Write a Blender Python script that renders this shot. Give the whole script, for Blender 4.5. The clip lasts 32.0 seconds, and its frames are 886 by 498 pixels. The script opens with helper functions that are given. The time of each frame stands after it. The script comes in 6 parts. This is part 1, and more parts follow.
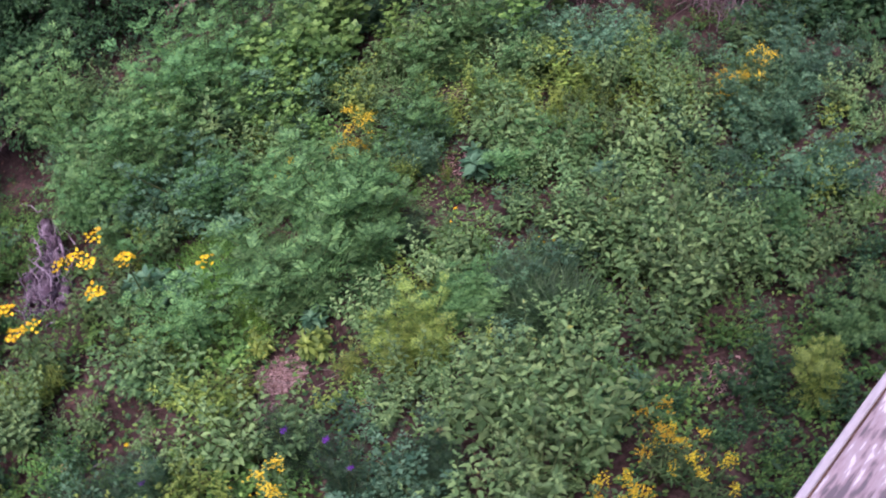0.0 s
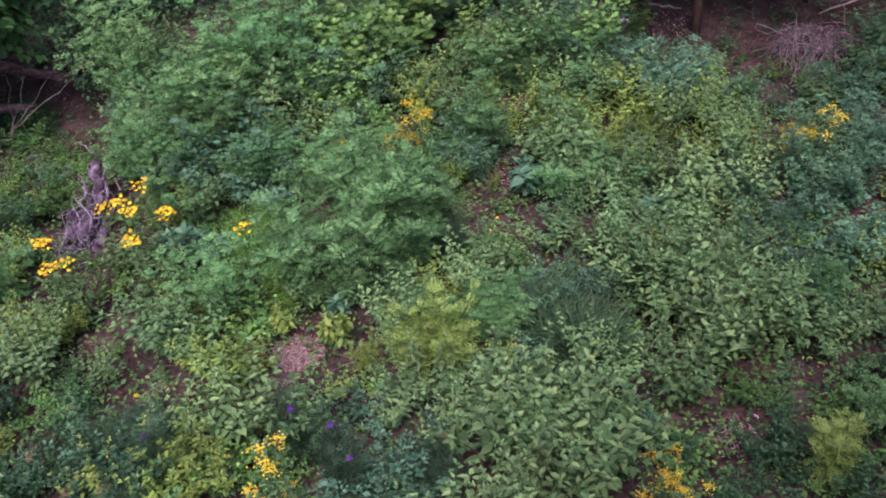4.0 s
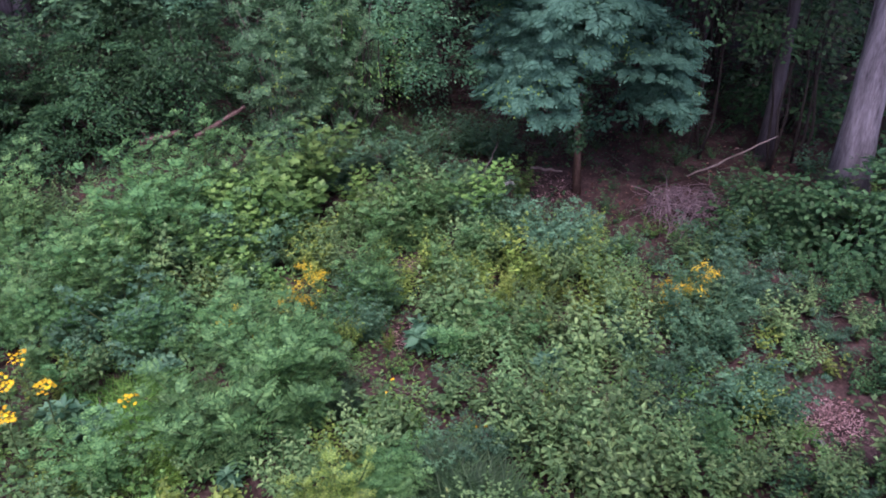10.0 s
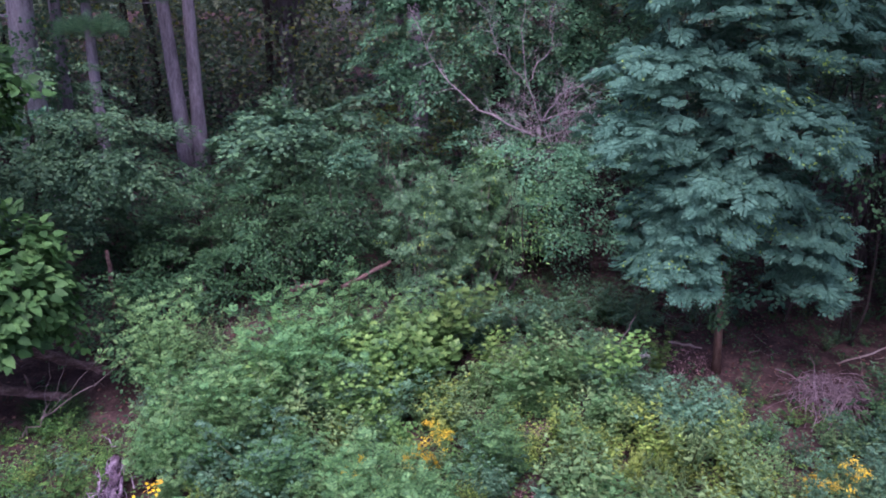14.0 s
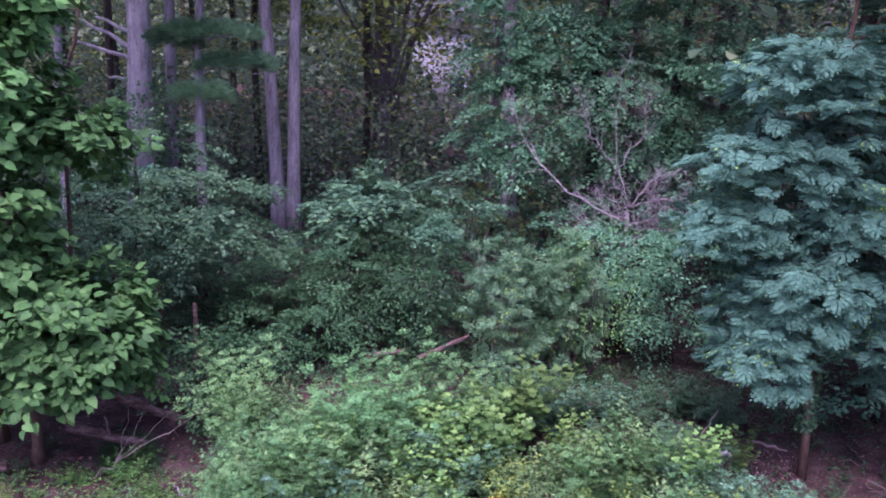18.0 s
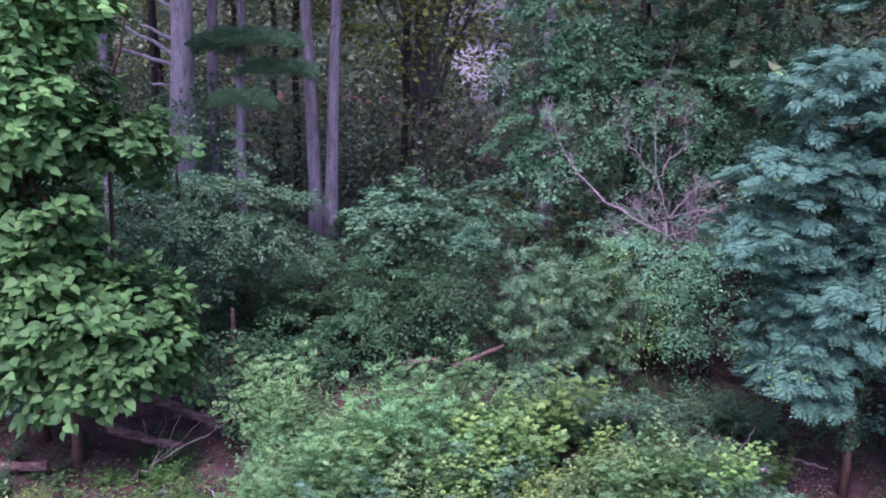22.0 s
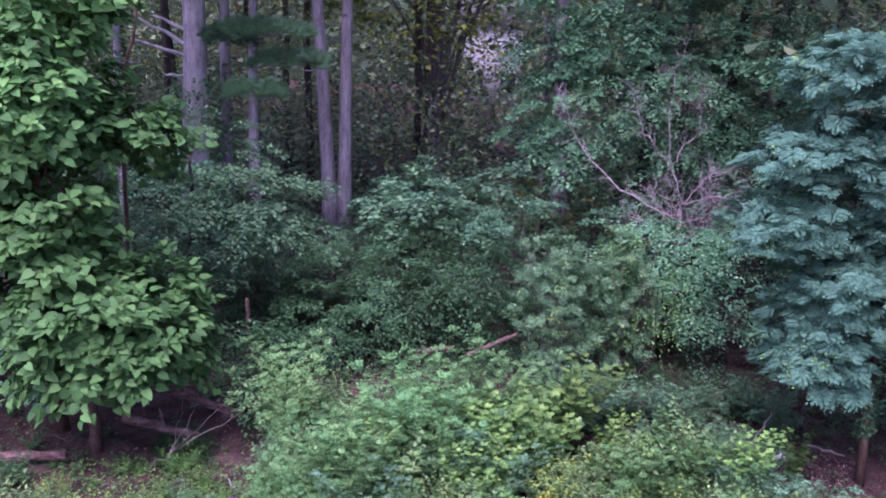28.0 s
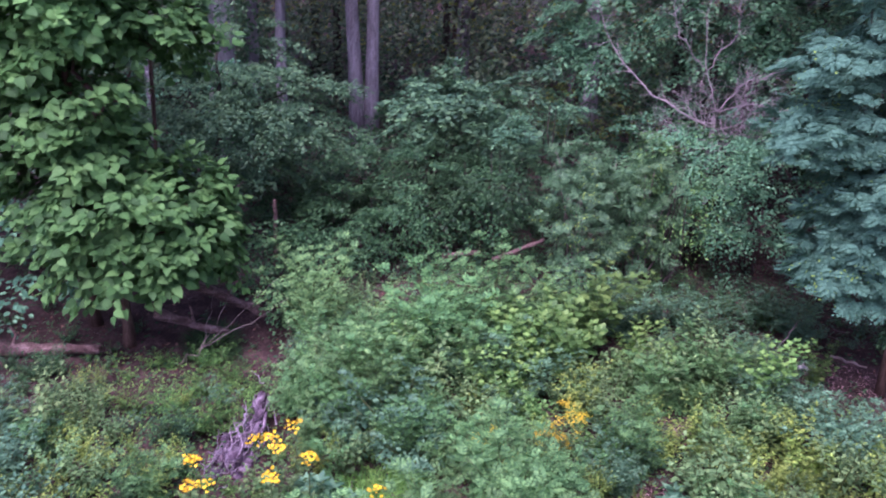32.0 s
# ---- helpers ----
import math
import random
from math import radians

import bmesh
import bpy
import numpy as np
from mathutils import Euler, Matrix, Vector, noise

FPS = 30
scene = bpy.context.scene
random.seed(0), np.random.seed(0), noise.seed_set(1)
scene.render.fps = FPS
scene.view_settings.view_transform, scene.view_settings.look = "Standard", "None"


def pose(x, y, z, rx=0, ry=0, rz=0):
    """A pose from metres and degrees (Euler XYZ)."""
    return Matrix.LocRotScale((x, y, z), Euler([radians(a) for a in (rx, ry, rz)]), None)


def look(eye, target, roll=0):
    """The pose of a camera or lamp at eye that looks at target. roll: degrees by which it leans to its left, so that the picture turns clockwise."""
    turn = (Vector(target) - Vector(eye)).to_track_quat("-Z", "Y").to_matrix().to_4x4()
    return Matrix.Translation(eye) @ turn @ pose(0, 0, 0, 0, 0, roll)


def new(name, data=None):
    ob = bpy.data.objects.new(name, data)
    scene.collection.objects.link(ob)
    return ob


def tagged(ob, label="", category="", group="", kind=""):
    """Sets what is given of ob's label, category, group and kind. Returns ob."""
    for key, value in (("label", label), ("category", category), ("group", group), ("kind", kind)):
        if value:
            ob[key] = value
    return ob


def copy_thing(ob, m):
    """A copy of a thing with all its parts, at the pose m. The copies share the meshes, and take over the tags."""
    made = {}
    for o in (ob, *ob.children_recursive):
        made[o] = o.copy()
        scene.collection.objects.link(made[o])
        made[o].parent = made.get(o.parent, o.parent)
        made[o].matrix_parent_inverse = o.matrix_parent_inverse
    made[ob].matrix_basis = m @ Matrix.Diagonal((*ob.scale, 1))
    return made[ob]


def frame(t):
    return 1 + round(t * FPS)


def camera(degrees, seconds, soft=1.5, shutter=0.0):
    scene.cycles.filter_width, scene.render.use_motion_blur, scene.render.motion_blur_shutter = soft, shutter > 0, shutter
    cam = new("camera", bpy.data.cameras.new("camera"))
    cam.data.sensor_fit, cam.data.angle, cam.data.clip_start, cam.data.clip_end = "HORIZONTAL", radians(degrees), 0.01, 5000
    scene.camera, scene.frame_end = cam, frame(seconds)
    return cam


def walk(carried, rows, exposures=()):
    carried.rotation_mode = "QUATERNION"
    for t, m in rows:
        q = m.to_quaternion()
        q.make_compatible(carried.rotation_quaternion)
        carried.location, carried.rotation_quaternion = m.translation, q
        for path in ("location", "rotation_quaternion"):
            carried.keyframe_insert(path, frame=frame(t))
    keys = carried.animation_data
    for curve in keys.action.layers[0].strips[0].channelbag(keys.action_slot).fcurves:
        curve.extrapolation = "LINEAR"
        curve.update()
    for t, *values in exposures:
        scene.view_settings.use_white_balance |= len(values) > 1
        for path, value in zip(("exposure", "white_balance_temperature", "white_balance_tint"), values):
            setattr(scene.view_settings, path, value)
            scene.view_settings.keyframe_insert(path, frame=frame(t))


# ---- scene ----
cam = camera(54.0, 32.0, soft=1.9, shutter=0.28)
PATH = [
    (0, (-0.055, 0.046, 5.384), (0.2409, 1.5380, 4.0852), -11.54),
    (0.5, (-0.017, 0.080, 5.385), (0.2213, 1.5809, 4.0839), -19.60),
    (1, (-0.036, 0.088, 5.351), (0.1994, 1.6132, 4.0790), -12.13),
    (1.5, (-0.031, 0.107, 5.369), (0.1963, 1.6307, 4.0941), -9.25),
    (2, (-0.045, 0.093, 5.363), (0.1756, 1.6001, 4.0677), -6.89),
    (2.5, (-0.048, 0.085, 5.374), (0.1611, 1.5928, 4.0771), -6.59),
    (3, (-0.047, 0.089, 5.368), (0.1669, 1.5976, 4.0722), -6.35),
    (3.5, (-0.043, 0.089, 5.376), (0.1698, 1.5974, 4.0809), -5.35),
    (5.5, (-0.049, 0.092, 5.391), (0.1995, 1.6264, 4.1328), -0.49),
    (6, (-0.041, 0.087, 5.379), (0.2138, 1.6134, 4.1118), -1.61),
    (6.5, (-0.037, 0.115, 5.440), (0.2712, 1.6607, 4.2082), -0.48),
    (7, (-0.021, 0.138, 5.504), (0.3529, 1.7307, 4.3541), -1.76),
    (7.5, (-0.004, 0.127, 5.503), (0.4703, 1.7689, 4.4636), -1.10),
    (8, (-0.002, 0.127, 5.510), (0.4946, 1.7720, 4.4863), -1.13),
    (8.5, (-0.008, 0.109, 5.522), (0.4944, 1.7591, 4.5092), -1.28),
    (9, (-0.006, 0.083, 5.527), (0.4954, 1.7350, 4.5167), -0.62),
    (9.5, (-0.005, 0.104, 5.514), (0.4953, 1.7526, 4.4978), -0.46),
    (10, (-0.006, 0.100, 5.523), (0.4932, 1.7483, 4.5053), -0.13),
    (10.5, (-0.004, 0.096, 5.515), (0.4960, 1.7511, 4.5099), 0.22),
    (11, (0.010, 0.088, 5.564), (0.5033, 1.7847, 4.6280), 0.02),
    (11.5, (0.008, 0.073, 5.591), (0.4999, 1.8134, 4.7368), 0.30),
    (12, (0.012, 0.071, 5.577), (0.4665, 1.8306, 4.7422), 0.28),
    (12.5, (-0.004, 0.060, 5.585), (0.4241, 1.8371, 4.7729), 1.22),
    (13, (-0.002, 0.062, 5.598), (0.3076, 1.8714, 4.8049), 1.29),
    (13.5, (-0.005, 0.025, 5.625), (0.2539, 1.8619, 4.8784), -0.28),
    (14, (0.010, 0.015, 5.636), (0.2353, 1.8780, 4.9441), -0.04),
    (14.5, (0.002, -0.000, 5.628), (0.2672, 1.8695, 4.9704), -0.50),
    (15, (-0.009, 0.029, 5.623), (0.1765, 1.9165, 4.9867), -0.48),
    (15.5, (0.029, 0.000, 5.633), (0.1608, 1.9058, 5.0403), 0.44),
    (17.5, (0.034, -0.020, 5.536), (0.0933, 1.9024, 4.9892), 2.01),
    (18, (0.025, -0.029, 5.518), (0.0616, 1.9038, 5.0046), 2.37),
    (18.5, (0.029, -0.010, 5.522), (0.0394, 1.9254, 5.0195), 2.43),
    (19, (0.020, -0.001, 5.539), (0.0188, 1.9353, 5.0364), 2.50),
    (19.5, (0.018, 0.023, 5.515), (-0.0134, 1.9594, 5.0162), 2.59),
    (20, (0.029, -0.011, 5.532), (-0.0115, 1.9250, 5.0313), 2.66),
    (20.5, (0.026, -0.016, 5.528), (-0.0157, 1.9204, 5.0295), 2.41),
    (21, (0.035, -0.020, 5.538), (-0.0105, 1.9164, 5.0375), 2.42),
    (21.5, (0.020, -0.018, 5.533), (-0.0251, 1.9182, 5.0329), 2.39),
    (22, (0.026, -0.016, 5.538), (-0.0215, 1.9199, 5.0373), 2.51),
    (22.5, (0.020, -0.014, 5.530), (-0.0301, 1.9210, 5.0279), 2.54),
    (23, (0.026, -0.014, 5.525), (-0.0269, 1.9207, 5.0226), 2.38),
    (23.5, (0.025, -0.018, 5.530), (-0.0297, 1.9172, 5.0284), 2.45),
    (24, (0.026, -0.020, 5.534), (-0.0307, 1.9142, 5.0263), 2.10),
    (24.5, (0.025, -0.010, 5.533), (-0.0325, 1.9214, 5.0161), 1.83),
    (25, (0.022, -0.014, 5.530), (-0.0398, 1.9170, 5.0123), 1.91),
    (25.5, (0.030, -0.010, 5.528), (-0.0353, 1.9208, 5.0109), 2.08),
    (27.5, (0.030, -0.004, 5.538), (-0.0453, 1.9240, 5.0102), 1.92),
    (28, (0.027, -0.008, 5.537), (-0.0503, 1.9197, 5.0094), 1.89),
    (28.5, (0.032, -0.010, 5.528), (-0.0472, 1.9178, 5.0013), 1.94),
    (29, (0.030, -0.013, 5.536), (-0.0453, 1.9147, 5.0074), 1.97),
    (29.5, (0.030, -0.019, 5.535), (-0.0371, 1.9075, 4.9999), 1.96),
    (30, (0.025, -0.014, 5.530), (-0.0399, 1.9100, 4.9886), 1.75),
    (30.5, (0.020, -0.002, 5.537), (-0.0518, 1.9167, 4.9757), 2.16),
    (31, (0.030, -0.006, 5.533), (-0.0447, 1.9003, 4.9331), 1.36),
    (31.5, (0.032, -0.002, 5.528), (-0.0358, 1.8900, 4.8828), 1.32),
    (32, (0.005, 0.021, 5.526), (-0.1185, 1.8758, 4.7885), 2.47),
]
walk(cam, [(t, look(eye, target, roll)) for t, eye, target, roll in PATH],
     exposures=[(0, 1.43, 6200, 40), (7, 1.38, 6100, 42), (12, 1.46, 5850, 45), (15, 1.75, 5700, 54), (18, 1.99, 5620, 60), (30, 2.02, 5620, 60), (32, 1.92, 5700, 57)])

# ---- sky and light: an even, dull evening sky ----
world = bpy.data.worlds.new("evening_sky")
scene.world = world
world.use_nodes = True
wn = world.node_tree
sky = wn.nodes.new("ShaderNodeTexSky")
sky.sky_type, sky.sun_disc = "NISHITA", False
sky.sun_elevation, sky.sun_rotation = radians(60), radians(200)
sky.air_density, sky.dust_density, sky.ozone_density = 1.0, 3.0, 1.0
bgn = wn.nodes["Background"]
bgn.inputs["Strength"].default_value = 0.097
wn.links.new(sky.outputs[0], bgn.inputs[0])
sun = new("sun", bpy.data.lights.new("sun", "SUN"))
sun.data.energy, sun.data.angle, sun.data.color = 1.08, radians(34), (1.0, 0.97, 0.93)
sun.matrix_world = look((0, 0, 0), (0.15, 0.62, -1.22))

# ---- materials ----


def nodes_of(name):
    m = bpy.data.materials.new(name)
    m.use_nodes = True
    t = m.node_tree
    return m, t, t.nodes["Principled BSDF"], t.links


def ramp(t, stops):
    r = t.nodes.new("ShaderNodeValToRGB")
    while len(r.color_ramp.elements) < len(stops):
        r.color_ramp.elements.new(0.5)
    for e, (p, c) in zip(r.color_ramp.elements, stops):
        e.position, e.color = p, (*c, 1)
    return r


def noise_of(t, scale, detail=3.0, coord="Object", stretch=(1, 1, 1)):
    tc = t.nodes.new("ShaderNodeTexCoord")
    mp = t.nodes.new("ShaderNodeMapping")
    mp.inputs["Scale"].default_value = stretch
    n = t.nodes.new("ShaderNodeTexNoise")
    n.inputs["Scale"].default_value, n.inputs["Detail"].default_value = scale, detail
    t.links.new(tc.outputs[coord], mp.inputs[0])
    t.links.new(mp.outputs[0], n.inputs["Vector"])
    return n


def leaf_mat(name, dark, mid, light, glow=0.22, rough=0.5, odd=None):
    """Leaf green that varies from leaf to leaf and from plant to plant, partly translucent."""
    m, t, b, L = nodes_of(name)
    geo = t.nodes.new("ShaderNodeNewGeometry")
    oi = t.nodes.new("ShaderNodeObjectInfo")
    big = noise_of(t, 1.3, 2)
    fine = noise_of(t, 60, 2)
    stops = [(0.08, dark), (0.5, mid), (0.88, light)]
    if odd:
        stops += [(0.955, light), (0.965, odd)]
    r = ramp(t, stops)
    add = t.nodes.new("ShaderNodeMath")
    add.operation = "MULTIPLY_ADD"
    add.inputs[1].default_value = 0.55
    L.new(big.outputs[0], add.inputs[0])
    isl = t.nodes.new("ShaderNodeMath")
    isl.operation = "MULTIPLY_ADD"
    isl.inputs[1].default_value, isl.inputs[2].default_value = 0.95, -0.28
    L.new(geo.outputs["Random Per Island"], isl.inputs[0])
    L.new(isl.outputs[0], add.inputs[2])
    L.new(add.outputs[0], r.inputs[0])
    hsv = t.nodes.new("ShaderNodeHueSaturation")
    val = t.nodes.new("ShaderNodeMapRange")
    val.inputs[3].default_value, val.inputs[4].default_value = 0.66, 1.42
    L.new(oi.outputs["Random"], val.inputs[0])
    val2 = t.nodes.new("ShaderNodeMath")
    val2.operation = "MULTIPLY_ADD"
    val2.inputs[1].default_value, val2.inputs[2].default_value = 0.5, -0.25
    L.new(fine.outputs[0], val2.inputs[0])
    sm = t.nodes.new("ShaderNodeMath")
    L.new(val.outputs[0], sm.inputs[0])
    L.new(val2.outputs[0], sm.inputs[1])
    L.new(sm.outputs[0], hsv.inputs["Value"])
    L.new(r.outputs[0], hsv.inputs["Color"])
    spin = t.nodes.new("ShaderNodeMath")
    spin.operation = "MULTIPLY"
    spin.inputs[1].default_value = 37.3
    L.new(oi.outputs["Random"], spin.inputs[0])
    frac = t.nodes.new("ShaderNodeMath")
    frac.operation = "FRACT"
    L.new(spin.outputs[0], frac.inputs[0])
    hue = t.nodes.new("ShaderNodeMapRange")
    hue.inputs[3].default_value, hue.inputs[4].default_value = 0.490, 0.516
    L.new(frac.outputs[0], hue.inputs[0])
    L.new(hue.outputs[0], hsv.inputs["Hue"])
    L.new(hsv.outputs[0], b.inputs["Base Color"])
    b.inputs["Roughness"].default_value = rough
    b.inputs["Specular IOR Level"].default_value = 0.22
    tr = t.nodes.new("ShaderNodeBsdfTranslucent")
    L.new(hsv.outputs[0], tr.inputs["Color"])
    mix = t.nodes.new("ShaderNodeMixShader")
    mix.inputs[0].default_value = glow
    L.new(b.outputs[0], mix.inputs[1])
    L.new(tr.outputs[0], mix.inputs[2])
    L.new(mix.outputs[0], t.nodes["Material Output"].inputs[0])
    return m


def rough_mat(name, a, b_, c, scale, stretch=(1, 1, 1), bump=0.5, rough=0.9, fine=6.0):
    """Bark, soil, weathered wood: three tones at two scales, with relief."""
    m, t, b, L = nodes_of(name)
    n1 = noise_of(t, scale, 5, stretch=stretch)
    n2 = noise_of(t, scale * fine, 4, stretch=stretch)
    mx = t.nodes.new("ShaderNodeMath")
    mx.operation = "MULTIPLY_ADD"
    mx.inputs[1].default_value = 0.45
    half = t.nodes.new("ShaderNodeMath")
    half.operation = "MULTIPLY"
    half.inputs[1].default_value = 0.58
    L.new(n1.outputs[0], half.inputs[0])
    L.new(n2.outputs[0], mx.inputs[0])
    L.new(half.outputs[0], mx.inputs[2])
    r = ramp(t, [(0.32, a), (0.5, b_), (0.68, c)])
    L.new(mx.outputs[0], r.inputs[0])
    L.new(r.outputs[0], b.inputs["Base Color"])
    b.inputs["Roughness"].default_value = rough
    b.inputs["Specular IOR Level"].default_value = 0.2
    bp = t.nodes.new("ShaderNodeBump")
    bp.inputs["Strength"].default_value, bp.inputs["Distance"].default_value = bump, 0.03
    L.new(mx.outputs[0], bp.inputs["Height"])
    L.new(bp.outputs[0], b.inputs["Normal"])
    return m


M_WEED = leaf_mat("weed_leaf", (0.064, 0.138, 0.050), (0.132, 0.246, 0.092), (0.216, 0.356, 0.130), odd=(0.330, 0.360, 0.080))
M_PALE = leaf_mat("pale_weed_leaf", (0.106, 0.183, 0.045), (0.196, 0.304, 0.063), (0.317, 0.425, 0.089), odd=(0.403, 0.402, 0.063))
M_GREEN = leaf_mat("fresh_leaf", (0.051, 0.135, 0.038), (0.102, 0.239, 0.059), (0.178, 0.354, 0.081))
M_TULIP = leaf_mat("bright_lobed_leaf", (0.074, 0.174, 0.045), (0.131, 0.274, 0.070), (0.209, 0.374, 0.095))
M_SUMAC = leaf_mat("fresh_shrub_leaf", (0.052, 0.141, 0.050), (0.104, 0.246, 0.083), (0.172, 0.348, 0.115), rough=0.62)
M_BLUE = leaf_mat("bluish_leaf", (0.039, 0.111, 0.058), (0.080, 0.186, 0.099), (0.129, 0.268, 0.140))
M_FINE = leaf_mat("fine_dark_leaf", (0.018, 0.052, 0.026), (0.036, 0.088, 0.042), (0.066, 0.138, 0.062), glow=0.2)
M_LOCUST = leaf_mat("locust_leaflet", (0.046, 0.122, 0.081), (0.067, 0.172, 0.114), (0.093, 0.218, 0.144), rough=0.75, odd=(0.236, 0.395, 0.071))
M_CATALPA = leaf_mat("heart_leaf", (0.055, 0.145, 0.040), (0.102, 0.255, 0.068), (0.172, 0.365, 0.102), rough=0.62)
M_MAPLE = leaf_mat("maple_leaf", (0.044, 0.116, 0.064), (0.092, 0.212, 0.108), (0.158, 0.316, 0.148))
M_SHRUB = leaf_mat("shrub_leaf", (0.021, 0.066, 0.030), (0.044, 0.121, 0.047), (0.085, 0.187, 0.074))
M_ASH = leaf_mat("pale_sapling_leaf", (0.044, 0.115, 0.056), (0.088, 0.202, 0.096), (0.148, 0.290, 0.138), odd=(0.280, 0.430, 0.090))
M_VINE = leaf_mat("vine_leaf", (0.047, 0.140, 0.074), (0.091, 0.242, 0.127), (0.173, 0.375, 0.187))
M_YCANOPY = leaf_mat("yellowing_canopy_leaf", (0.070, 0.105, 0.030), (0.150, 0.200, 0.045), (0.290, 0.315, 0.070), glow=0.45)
M_WOODS = leaf_mat("deep_woods_leaf", (0.052, 0.100, 0.056), (0.108, 0.176, 0.092), (0.194, 0.250, 0.130))
M_PINE = leaf_mat("pine_needle", (0.060, 0.150, 0.080), (0.120, 0.260, 0.130), (0.190, 0.360, 0.175), glow=0.25)
M_GRASS = leaf_mat("grass_blade", (0.075, 0.180, 0.038), (0.140, 0.305, 0.054), (0.215, 0.420, 0.076))
M_DGRASS = leaf_mat("dark_grass_blade", (0.026, 0.066, 0.028), (0.048, 0.106, 0.044), (0.084, 0.158, 0.066))
M_YELLOW = leaf_mat("yellow_petal", (0.700, 0.420, 0.010), (0.850, 0.550, 0.015), (0.900, 0.660, 0.030), glow=0.25)
M_GOLD = leaf_mat("goldenrod_petal", (0.60, 0.42, 0.02), (0.73, 0.53, 0.03), (0.83, 0.64, 0.06), glow=0.25)
M_PURPLE = leaf_mat("purple_petal", (0.144, 0.024, 0.336), (0.224, 0.040, 0.480), (0.288, 0.072, 0.560), glow=0.25)
M_TAN = leaf_mat("faded_seedhead", (0.262, 0.150, 0.070), (0.360, 0.225, 0.105), (0.450, 0.315, 0.154))
M_LITTER = leaf_mat("dead_leaf", (0.075, 0.035, 0.025), (0.150, 0.075, 0.055), (0.260, 0.150, 0.115), glow=0.05, rough=0.85)
M_STEM = rough_mat("green_stem", (0.05, 0.08, 0.03), (0.09, 0.12, 0.045), (0.13, 0.15, 0.06), 9, bump=0.1)
M_TWIG = rough_mat("grey_twig", (0.11, 0.085, 0.075), (0.20, 0.16, 0.145), (0.30, 0.25, 0.23), 12, (1, 1, 0.3), 0.3)
M_BARK = rough_mat("grey_bark", (0.085, 0.075, 0.082), (0.23, 0.205, 0.225), (0.38, 0.345, 0.375), 9, (1, 1, 0.16), 1.0)
M_PALEBARK = rough_mat("pale_bark", (0.13, 0.115, 0.125), (0.33, 0.30, 0.32), (0.50, 0.47, 0.49), 11, (1, 1, 0.22), 1.0)
# brown-grey bark with the wood's shade put into its darker tones
M_SHADEBARK = rough_mat("shaded_brown_grey_bark", (0.06, 0.05, 0.056), (0.11, 0.093, 0.104), (0.17, 0.15, 0.16), 9, (1, 1, 0.14), 0.9)
M_BIRCH = rough_mat("mottled_birch_bark", (0.03, 0.026, 0.03), (0.20, 0.185, 0.20), (0.48, 0.46, 0.48), 5, (1, 1, 0.7), 0.5)
M_DARKBARK = rough_mat("dark_bark", (0.022, 0.017, 0.015), (0.045, 0.036, 0.032), (0.080, 0.066, 0.058), 9, (1, 1, 0.14), 0.8)
M_BROWNBARK = rough_mat("brown_bark", (0.050, 0.030, 0.022), (0.10, 0.060, 0.045), (0.16, 0.105, 0.08), 11, (1, 1, 0.2), 0.7)
M_DEAD = rough_mat("dead_wood", (0.12, 0.095, 0.105), (0.27, 0.225, 0.245), (0.44, 0.38, 0.41), 10, (1, 1, 0.25), 0.8)
M_LOG = rough_mat("rotting_log", (0.035, 0.020, 0.018), (0.12, 0.075, 0.066), (0.30, 0.21, 0.19), 14, (0.35, 1, 1), 1.0)

# ---- mesh building ----
rng = np.random.default_rng(7)


def unit(v):
    return v / np.maximum(np.linalg.norm(v, axis=-1, keepdims=True), 1e-9)


